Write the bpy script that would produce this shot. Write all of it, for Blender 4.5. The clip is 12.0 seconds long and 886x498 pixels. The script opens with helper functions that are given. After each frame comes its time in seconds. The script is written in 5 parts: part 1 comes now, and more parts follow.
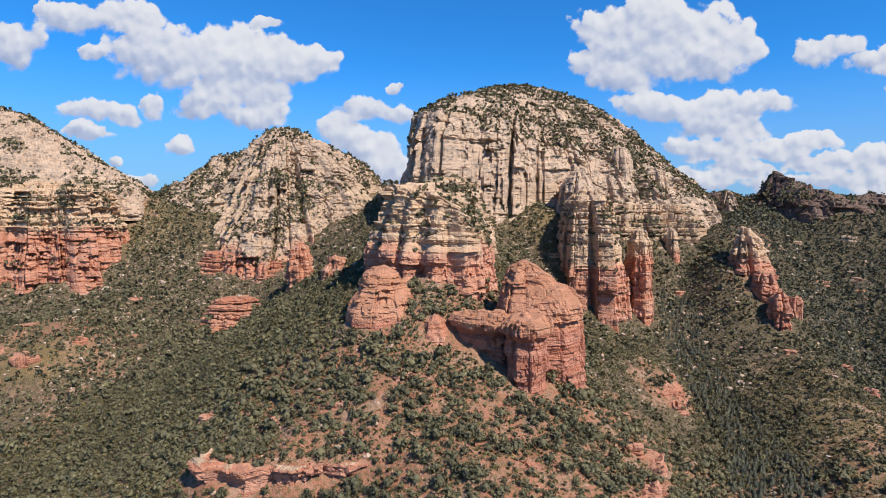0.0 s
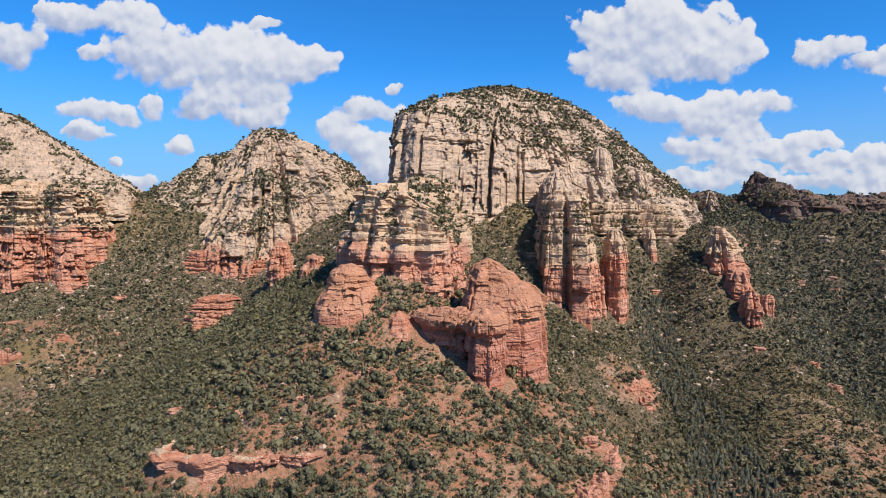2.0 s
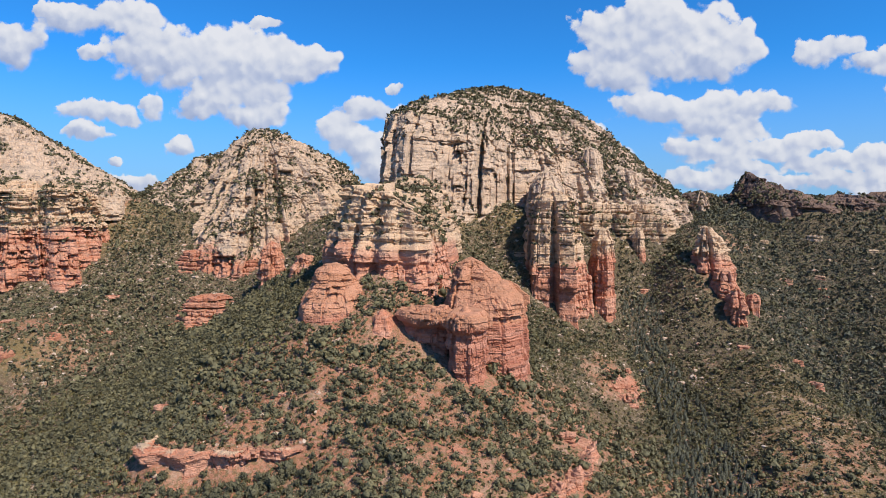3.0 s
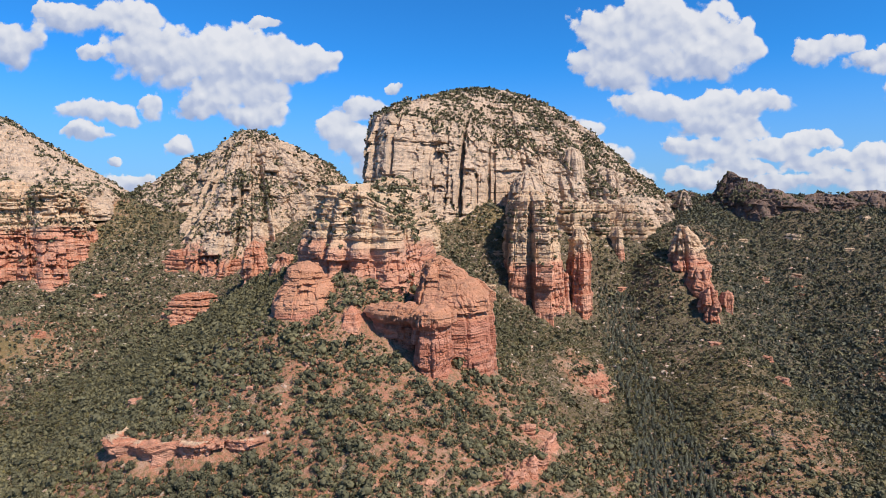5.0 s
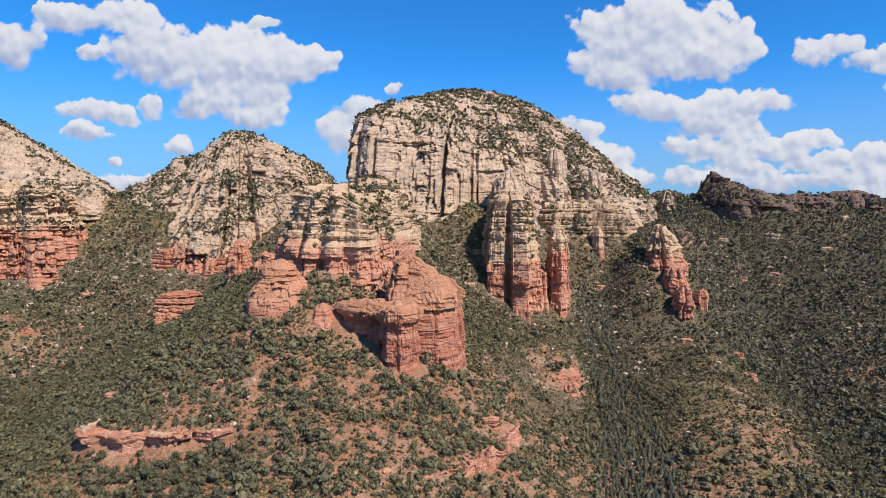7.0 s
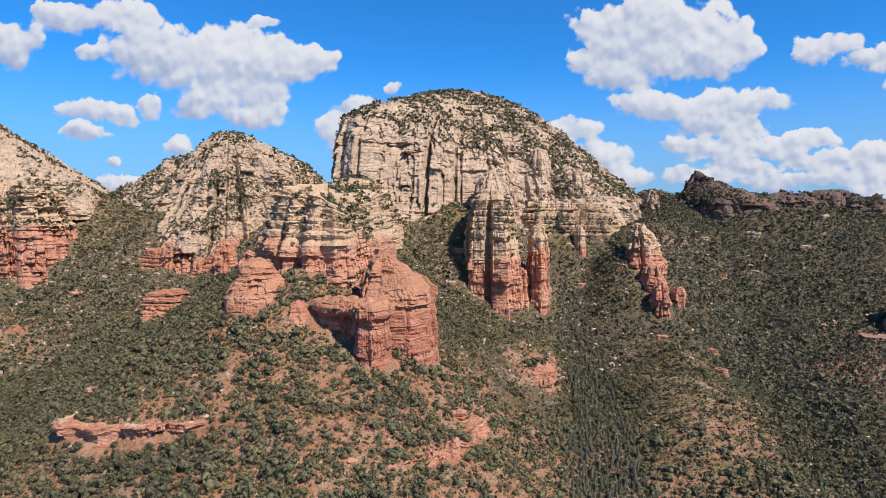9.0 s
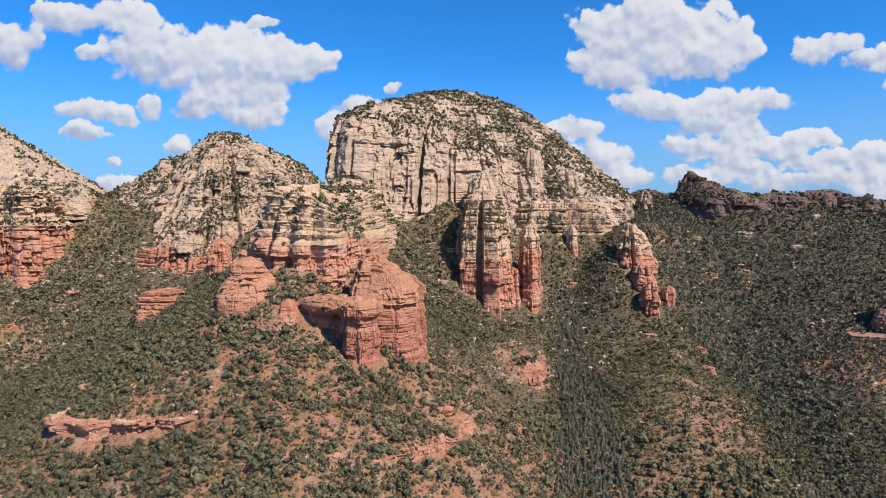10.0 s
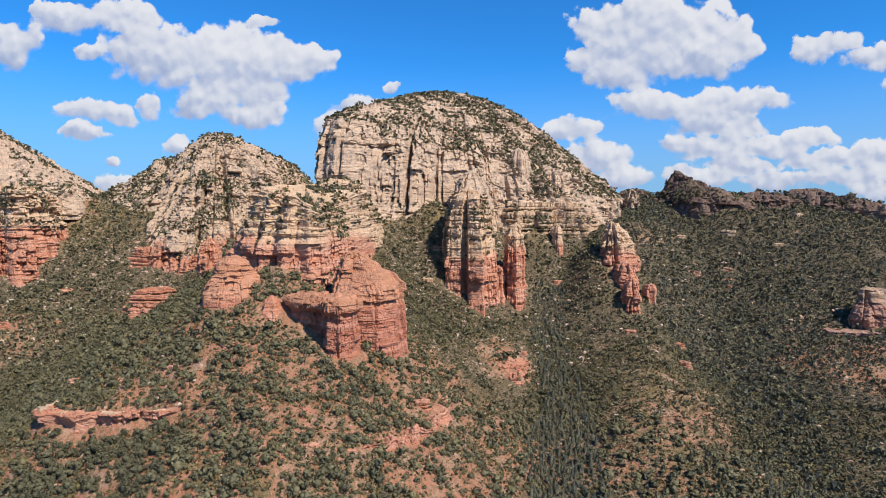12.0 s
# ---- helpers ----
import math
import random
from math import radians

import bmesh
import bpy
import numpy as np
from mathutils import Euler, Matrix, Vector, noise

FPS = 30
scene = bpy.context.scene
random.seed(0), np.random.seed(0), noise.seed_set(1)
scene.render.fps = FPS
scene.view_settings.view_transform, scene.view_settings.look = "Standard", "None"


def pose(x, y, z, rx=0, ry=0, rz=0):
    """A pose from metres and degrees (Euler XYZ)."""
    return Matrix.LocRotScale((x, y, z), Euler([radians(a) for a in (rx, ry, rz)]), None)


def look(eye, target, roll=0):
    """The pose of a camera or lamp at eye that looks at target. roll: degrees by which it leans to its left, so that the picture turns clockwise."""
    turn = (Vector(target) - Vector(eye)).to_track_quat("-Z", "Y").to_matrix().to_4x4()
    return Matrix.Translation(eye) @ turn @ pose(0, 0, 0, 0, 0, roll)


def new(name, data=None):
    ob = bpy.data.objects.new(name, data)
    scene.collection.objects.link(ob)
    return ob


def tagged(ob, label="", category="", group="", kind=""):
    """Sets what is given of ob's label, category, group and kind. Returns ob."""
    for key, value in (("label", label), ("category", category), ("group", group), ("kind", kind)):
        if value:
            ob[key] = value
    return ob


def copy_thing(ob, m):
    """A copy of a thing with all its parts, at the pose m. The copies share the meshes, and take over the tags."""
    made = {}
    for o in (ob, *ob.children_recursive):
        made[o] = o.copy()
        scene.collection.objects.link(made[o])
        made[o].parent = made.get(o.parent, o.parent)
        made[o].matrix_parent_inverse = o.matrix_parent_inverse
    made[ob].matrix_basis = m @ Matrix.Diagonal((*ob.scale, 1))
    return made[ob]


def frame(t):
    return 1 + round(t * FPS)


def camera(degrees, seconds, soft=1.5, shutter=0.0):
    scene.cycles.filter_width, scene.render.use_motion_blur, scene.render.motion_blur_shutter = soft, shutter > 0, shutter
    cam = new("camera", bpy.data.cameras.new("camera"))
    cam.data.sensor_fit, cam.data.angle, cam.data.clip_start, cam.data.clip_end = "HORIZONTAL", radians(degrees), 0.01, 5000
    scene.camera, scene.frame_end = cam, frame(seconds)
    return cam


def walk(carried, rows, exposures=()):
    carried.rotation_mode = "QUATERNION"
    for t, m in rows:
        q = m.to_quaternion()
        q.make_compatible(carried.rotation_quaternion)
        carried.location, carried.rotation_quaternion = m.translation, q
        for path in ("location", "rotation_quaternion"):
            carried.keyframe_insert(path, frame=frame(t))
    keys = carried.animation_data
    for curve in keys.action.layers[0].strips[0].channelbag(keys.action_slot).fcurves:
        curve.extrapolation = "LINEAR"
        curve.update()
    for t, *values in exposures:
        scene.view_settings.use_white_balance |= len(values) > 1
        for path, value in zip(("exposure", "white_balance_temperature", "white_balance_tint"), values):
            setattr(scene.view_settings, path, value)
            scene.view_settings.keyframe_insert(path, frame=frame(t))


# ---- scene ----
cam = camera(73.7, 12.0, soft=0.9)
PATH = [
    (0, (0.72, -0.35, 0.142), (0.712, 1.645, 0.001), -0.0),
    (0.5, (3.911, -1.663, 0.061), (3.903, 0.332, -0.08), -0.0),
    (1, (7.084, -2.989, 0.073), (7.077, -0.994, -0.068), -0.0),
    (1.5, (10.266, -4.564, 0.022), (10.259, -2.569, -0.119), -0.0),
    (2, (13.571, -6.072, -0.034), (13.564, -4.077, -0.174), -0.0),
    (2.5, (16.851, -7.707, -0.112), (16.844, -5.712, -0.252), -0.0),
    (3, (20.044, -9.527, -0.086), (20.037, -7.532, -0.226), -0.0),
    (5, (32.334, -16.101, -0.122), (32.328, -14.106, -0.263), -0.1),
    (5.5, (35.468, -17.947, -0.055), (35.462, -15.952, -0.196), -0.1),
    (6, (38.482, -19.674, -0.104), (38.476, -17.679, -0.245), -0.1),
    (6.5, (41.552, -21.363, -0.052), (41.546, -19.368, -0.194), -0.1),
    (7, (44.523, -22.975, -0.15), (44.517, -20.98, -0.292), -0.1),
    (9, (55.496, -29.315, -0.164), (55.492, -27.32, -0.308), -0.2),
    (9.5, (57.997, -31.164, -0.239), (57.993, -29.169, -0.383), -0.2),
    (10, (60.409, -33.05, -0.145), (60.405, -31.055, -0.289), -0.2),
    (10.5, (62.644, -34.98, -0.232), (62.641, -32.986, -0.377), -0.2),
    (11, (64.891, -36.946, -0.173), (64.889, -34.951, -0.317), -0.2),
    (11.5, (67.011, -38.867, -0.144), (67.009, -36.873, -0.289), -0.3),
    (12, (69.178, -40.765, -0.175), (69.176, -38.77, -0.321), -0.3),
]
walk(cam, [(t, look(eye, target, roll)) for t, eye, target, roll in PATH])


# ---- world, sun ----
scene.view_settings.exposure = 0.34
SUN_AZ, SUN_EL = 133.0, 49.0      # degrees: clockwise from straight ahead, and above the horizon

sun_to = Vector((math.sin(radians(SUN_AZ)) * math.cos(radians(SUN_EL)), math.cos(radians(SUN_AZ)) * math.cos(radians(SUN_EL)), math.sin(radians(SUN_EL))))
sun = new("sun", bpy.data.lights.new("sun", "SUN"))
sun.data.energy, sun.data.angle, sun.data.color = 5.0, radians(0.55), (1.0, 0.915, 0.80)
sun.matrix_world = look(sun_to * 300, (0, 0, 0))


class Nodes:
    """A short hand for building node trees."""

    def __init__(self, tree):
        self.tree = tree
        tree.nodes.clear()

    def add(self, kind, **sets):
        n = self.tree.nodes.new(kind)
        for key, value in sets.items():
            if key == "op":
                n.operation = value
            elif key == "ramp":
                while len(n.color_ramp.elements) < len(value):
                    n.color_ramp.elements.new(0.5)
                for e, (at, col) in zip(n.color_ramp.elements, value):
                    e.position, e.color = at, (*col, 1) if len(col) == 3 else col
            elif key == "sky_type":
                n.sky_type = value
            elif key == "noise_dimensions":
                n.noise_dimensions = value
        return n

    def link(self, a, b):
        self.tree.links.new(a, b)

    def put(self, socket, value):
        if isinstance(value, (int, float)):
            socket.default_value = value
        elif isinstance(value, (tuple, list)):
            socket.default_value = (*value, 1) if len(socket.default_value) == 4 and len(value) == 3 else value
        else:
            self.link(value, socket)

    def math(self, op, a, b=0.0, c=0.0, clamp=False):
        n = self.add("ShaderNodeMath", op=op)
        n.use_clamp = clamp
        for s, v in zip(n.inputs, (a, b, c)):
            self.put(s, v)
        return n.outputs[0]

    def vec(self, op, a, b=(0, 0, 0)):
        n = self.add("ShaderNodeVectorMath", op=op)
        self.put(n.inputs[0], a)
        if op == "SCALE":
            self.put(n.inputs[3], b)
        else:
            self.put(n.inputs[1], b)
        return n.outputs[1] if op in ("LENGTH", "DOT_PRODUCT", "DISTANCE") else n.outputs[0]

    def noise(self, vector, scale, detail=4.0, rough=0.55, distortion=0.0):
        n = self.add("ShaderNodeTexNoise")
        self.put(n.inputs["Vector"], vector)
        n.inputs["Scale"].default_value, n.inputs["Detail"].default_value = scale, detail
        n.inputs["Roughness"].default_value, n.inputs["Distortion"].default_value = rough, distortion
        return n.outputs[0]

    def ramp(self, value, stops):
        n = self.add("ShaderNodeValToRGB", ramp=stops)
        self.put(n.inputs[0], value)
        return n.outputs[0]

    def step(self, value, low, high, to_low=0.0, to_high=1.0):
        n = self.add("ShaderNodeMapRange")
        n.interpolation_type = "SMOOTHSTEP"
        for s, v in zip(n.inputs, (value, low, high, to_low, to_high)):
            self.put(s, v)
        return n.outputs[0]

    def mix(self, factor, a, b, how="MIX"):
        n = self.add("ShaderNodeMix")
        n.data_type, n.blend_type = "RGBA", how
        self.put(n.inputs[0], factor), self.put(n.inputs[6], a), self.put(n.inputs[7], b)
        return n.outputs[2]


# Each cloud is a heap of billows: (bearing right, height, half width, half height), as tangents of the angles.
CLOUDS = [
    [(-0.463, 0.251, 0.118, 0.054), (-0.36, 0.246, 0.129, 0.059), (-0.267, 0.241, 0.096, 0.043), (-0.224, 0.246, 0.054, 0.032), (-0.342, 0.205, 0.118, 0.048), (-0.409, 0.167, 0.043, 0.027), (-0.325, 0.153, 0.086, 0.027), (-0.381, 0.186, 0.064, 0.032)],
    [(-0.522, 0.315, 0.075, 0.038), (-0.5, 0.278, 0.064, 0.038), (-0.629, 0.31, 0.075, 0.03), (-0.661, 0.324, 0.043, 0.021), (-0.575, 0.158, 0.07, 0.026), (-0.537, 0.151, 0.038, 0.016), (-0.487, 0.169, 0.029, 0.026), (-0.595, 0.121, 0.048, 0.014)],
    [(-0.44, 0.104, 0.032, 0.019), (-0.587, 0.255, 0.034, 0.016), (-0.711, 0.274, 0.054, 0.045), (-0.724, 0.292, 0.043, 0.032), (-0.293, 0.301, 0.032, 0.014), (-0.082, 0.2, 0.013, 0.011), (-0.55, 0.074, 0.013, 0.008), (-0.527, 0.041, 0.075, 0.019)],
    [(-0.136, 0.163, 0.054, 0.03), (-0.079, 0.153, 0.048, 0.021), (-0.174, 0.125, 0.054, 0.027), (-0.127, 0.097, 0.059, 0.032), (-0.099, 0.064, 0.054, 0.03), (-0.155, 0.107, 0.043, 0.027)],
    [(0.277, 0.287, 0.086, 0.064), (0.37, 0.296, 0.096, 0.059), (0.455, 0.264, 0.08, 0.048), (0.325, 0.241, 0.107, 0.048), (0.409, 0.241, 0.096, 0.043), (0.231, 0.237, 0.038, 0.027), (0.332, 0.324, 0.064, 0.038), (0.288, 0.209, 0.075, 0.027)],
    [(0.345, 0.163, 0.086, 0.03), (0.449, 0.167, 0.107, 0.038), (0.524, 0.177, 0.064, 0.024), (0.469, 0.13, 0.096, 0.024), (0.442, 0.093, 0.096, 0.027), (0.546, 0.1, 0.086, 0.024), (0.5, 0.064, 0.086, 0.021), (0.621, 0.116, 0.043, 0.016)],
    [(0.624, 0.255, 0.059, 0.021), (0.652, 0.267, 0.038, 0.021), (0.705, 0.241, 0.054, 0.024), (0.728, 0.251, 0.032, 0.027), (0.613, 0.078, 0.075, 0.024), (0.699, 0.078, 0.075, 0.03), (0.662, 0.045, 0.118, 0.024), (0.567, 0.041, 0.086, 0.021)],
    [(0.434, 0.045, 0.075, 0.019), (0.74, 0.022, 0.064, 0.016), (0.862, 0.205, 0.129, 0.064), (-0.851, 0.205, 0.107, 0.064), (0.214, 0.125, 0.054, 0.024), (0.262, 0.083, 0.075, 0.03), (0.301, 0.045, 0.064, 0.024)],
]


def build_world():
    world = bpy.data.worlds.new("sky")
    scene.world = world
    world.use_nodes = True
    n = Nodes(world.node_tree)
    sky = n.add("ShaderNodeTexSky", sky_type="NISHITA")
    sky.sun_disc, sky.sun_elevation, sky.sun_rotation = False, radians(SUN_EL), radians(SUN_AZ)
    sky.altitude, sky.air_density, sky.dust_density, sky.ozone_density = 1500, 1.0, 0.6, 2.5
    tint = n.mix(1.0, sky.outputs[0], (0.021, 0.094, 0.160), "MULTIPLY")
    ray = n.add("ShaderNodeTexCoord").outputs["Generated"]
    part = n.add("ShaderNodeSeparateXYZ")
    n.link(ray, part.inputs[0])
    ahead = n.math("MAXIMUM", n.math("ABSOLUTE", part.outputs[1]), 0.05)
    flat = n.add("ShaderNodeCombineXYZ")
    n.put(flat.inputs[0], n.math("DIVIDE", part.outputs[0], ahead))
    n.put(flat.inputs[1], n.math("DIVIDE", part.outputs[2], ahead))
    flat = flat.outputs[0]
    # billowing edges: the plan of the clouds is bent by noise, then heaped with rounded puffs of two sizes
    puff = n.add("ShaderNodeTexNoise")
    n.put(puff.inputs["Vector"], flat)
    puff.inputs["Scale"].default_value, puff.inputs["Detail"].default_value, puff.inputs["Roughness"].default_value = 11.0, 7.0, 0.62
    bend = n.vec("MULTIPLY", n.vec("SUBTRACT", puff.outputs["Color"], (0.5, 0.5, 0.5)), (0.075, 0.06, 0.0))
    bent = n.vec("ADD", flat, bend)
    half = n.vec("ADD", flat, n.vec("SCALE", bend, 0.45))

    def billows(at):
        total = None
        for scale, much in ((24.0, 1.0), (58.0, 0.5)):
            cell = n.add("ShaderNodeTexVoronoi")
            cell.feature = "SMOOTH_F1"
            cell.inputs["Scale"].default_value, cell.inputs["Smoothness"].default_value = scale, 0.25
            n.link(at, cell.inputs["Vector"])
            one = n.math("MULTIPLY", n.math("SUBTRACT", 0.42, cell.outputs["Distance"]), much)
            total = one if total is None else n.math("ADD", total, one)
        return total

    heap, lift = None, None
    for cloud in CLOUDS:
        for x, y, a, b in cloud:
            off = n.vec("MULTIPLY", n.vec("SUBTRACT", bent, (x, y, 0)), (1 / a, 1 / b, 0))
            near = n.math("SUBTRACT", 1.0, n.vec("LENGTH", off))
            rise = n.vec("DOT_PRODUCT", off, (0.25, 1, 0))
            share = n.math("MAXIMUM", n.math("ADD", near, 0.2), 0.0)
            if heap is None:
                heap, lift, shares = near, n.math("MULTIPLY", share, rise), share
            else:
                lift = n.math("ADD", lift, n.math("MULTIPLY", share, rise))
                shares = n.math("ADD", shares, share)
                heap = n.math("SMOOTH_MAX", heap, near, 0.12)
    lift = n.math("DIVIDE", lift, n.math("ADD", shares, 0.02))
    fine = n.noise(flat, 44.0, 6.0, 0.62)
    wisp = n.noise(flat, 7.0, 5.0, 0.6)
    heaps = billows(half)
    body = n.math("ADD", heap, n.math("MULTIPLY", n.math("SUBTRACT", fine, 0.5), 0.5))
    body = n.math("ADD", body, n.math("MULTIPLY", heaps, 0.55))
    body = n.math("ADD", body, n.math("MULTIPLY", n.math("SUBTRACT", wisp, 0.5), 0.75))
    cover = n.math("MULTIPLY", n.step(body, -0.02, n.step(lift, -0.5, 0.2, 0.34, 0.15)), 0.97)
    # sunlit crowns and grey undersides, puff by puff
    toward = billows(n.vec("ADD", half, (0.005, 0.012, 0.0)))
    relief = n.math("ADD", n.math("MULTIPLY", n.math("SUBTRACT", heaps, toward), 0.55), n.math("MULTIPLY", n.math("SUBTRACT", fine, 0.5), 0.3))
    shade = n.math("ADD", n.math("ADD", 0.60, relief), n.math("MULTIPLY", n.math("MINIMUM", n.math("MAXIMUM", lift, -0.9), 0.7), 0.5))
    white = n.ramp(shade, [(0.12, (0.31, 0.375, 0.55)), (0.45, (0.44, 0.49, 0.625)), (0.64, (0.57, 0.60, 0.68)), (0.92, (0.69, 0.70, 0.74))])
    low = n.step(part.outputs[2], 0.0, 0.24, 0.75, 0.0)
    haze = n.mix(low, tint, (0.25, 0.375, 0.605))
    full = n.mix(cover, haze, white)
    out = n.add("ShaderNodeOutputWorld")
    back = n.add("ShaderNodeBackground")
    back.inputs[1].default_value = 0.9
    n.link(full, back.inputs[0])
    n.link(back.outputs[0], out.inputs[0])


build_world()


# ---- noise and mesh helpers ----
rng = np.random.default_rng(7)
PERM = rng.permutation(512)
GRAD = rng.normal(size=(512, 3))
GRAD /= np.linalg.norm(GRAD, axis=1)[:, None]
CELL = rng.random(4096)


def hashed(*ints):
    h = np.zeros_like(ints[0])
    for i in ints:
        h = PERM[(h + i) & 511]
    return h


def perlin(x, y, z):
    xi, yi, zi = np.floor(x).astype(np.int64), np.floor(y).astype(np.int64), np.floor(z).astype(np.int64)
    x, y, z = x - xi, y - yi, z - zi
    u, v, w = (a * a * a * (a * (a * 6 - 15) + 10) for a in (x, y, z))
    total = 0
    for i in (0, 1):
        for j in (0, 1):
            for k in (0, 1):
                g = GRAD[hashed(xi + i, yi + j, zi + k)]
                dot = g[..., 0] * (x - i) + g[..., 1] * (y - j) + g[..., 2] * (z - k)
                total = total + dot * (u if i else 1 - u) * (v if j else 1 - v) * (w if k else 1 - w)
    return total


def fbm(x, y, z, octaves=3, rough=0.5):
    total, amp = 0, 1.0
    for o in range(octaves):
        f = 2.03 ** o
        total = total + amp * perlin(x * f + 17.3 * o, y * f + 5.1 * o, z * f + 9.7 * o)
        amp *= rough
    return total


def cells(x, y, z, seed):
    """Random blocks that fill space: each point's block gives a number, a second one and a third, and the way to the next block's face."""
    xi, yi, zi = np.floor(x).astype(np.int64), np.floor(y).astype(np.int64), np.floor(z).astype(np.int64)
    d1, d2, who = np.full(x.shape, 9.0), np.full(x.shape, 9.0), np.zeros(x.shape, np.int64)
    ox, oy, oz = np.zeros(x.shape), np.zeros(x.shape), np.zeros(x.shape)
    for i in (-1, 0, 1):
        for j in (-1, 0, 1):
            for k in (-1, 0, 1):
                h = hashed(xi + i + seed * 3, yi + j, zi + k) * 8
                px, py, pz = xi + i + 0.1 + 0.8 * CELL[h], yi + j + 0.1 + 0.8 * CELL[h + 1], zi + k + 0.1 + 0.8 * CELL[h + 2]
                ax, ay, az = x - px, y - py, z - pz
                d = ax * ax + ay * ay + az * az
                new_first = d < d1
                d2 = np.where(new_first, d1, np.minimum(d2, d))
                who = np.where(new_first, h, who)
                ox, oy, oz = np.where(new_first, ax, ox), np.where(new_first, ay, oy), np.where(new_first, az, oz)
                d1 = np.where(new_first, d, d1)
    tilt = (CELL[who + 4] - 0.5) * ox + (CELL[who + 5] - 0.5) * oy + (CELL[who + 6] - 0.7) * oz
    return CELL[who + 3] - 0.5, tilt, np.sqrt(d2) - np.sqrt(d1)


def smooth(a, low, high):
    t = np.clip((a - low) / (high - low), 0, 1)
    return t * t * (3 - 2 * t)


def grid_mesh(name, P, closed=False, shade_smooth=False):
    """A mesh from a grid of points, P[column, row]."""
    nu, nv = P.shape[:2]
    i, j = np.meshgrid(np.arange(nu if closed else nu - 1), np.arange(nv - 1), indexing="ij")
    k = (i + 1) % nu
    quads = np.stack([i * nv + j, k * nv + j, k * nv + j + 1, i * nv + j + 1], -1).reshape(-1, 4)
    return face_mesh(name, P.reshape(-1, 3), quads, shade_smooth)


def face_mesh(name, verts, faces, shade_smooth=False):
    mesh = bpy.data.meshes.new(name)
    faces = np.asarray(faces)
    mesh.vertices.add(len(verts))
    mesh.vertices.foreach_set("co", np.ascontiguousarray(verts, dtype=np.float32).ravel())
    mesh.loops.add(faces.size)
    mesh.loops.foreach_set("vertex_index", faces.astype(np.int32).ravel())
    mesh.polygons.add(len(faces))
    mesh.polygons.foreach_set("loop_start", np.arange(0, faces.size, faces.shape[1], dtype=np.int32))
    mesh.polygons.foreach_set("use_smooth", np.full(len(faces), shade_smooth))
    mesh.update(calc_edges=True)
    return mesh


# ---- materials ----
def surface(name, rough=0.9):
    m = bpy.data.materials.new(name)
    m.use_nodes = True
    n = Nodes(m.node_tree)
    out, bsdf = n.add("ShaderNodeOutputMaterial"), n.add("ShaderNodeBsdfPrincipled")
    n.link(bsdf.outputs[0], out.inputs[0])
    bsdf.inputs["Roughness"].default_value = rough
    bsdf.inputs["Specular IOR Level"].default_value = 0.2
    return m, n, bsdf


def bump(n, bsdf, height, distance):
    b = n.add("ShaderNodeBump")
    b.inputs["Strength"].default_value, b.inputs["Distance"].default_value = 1.0, distance
    n.put(b.inputs["Height"], height)
    n.link(b.outputs[0], bsdf.inputs["Normal"])


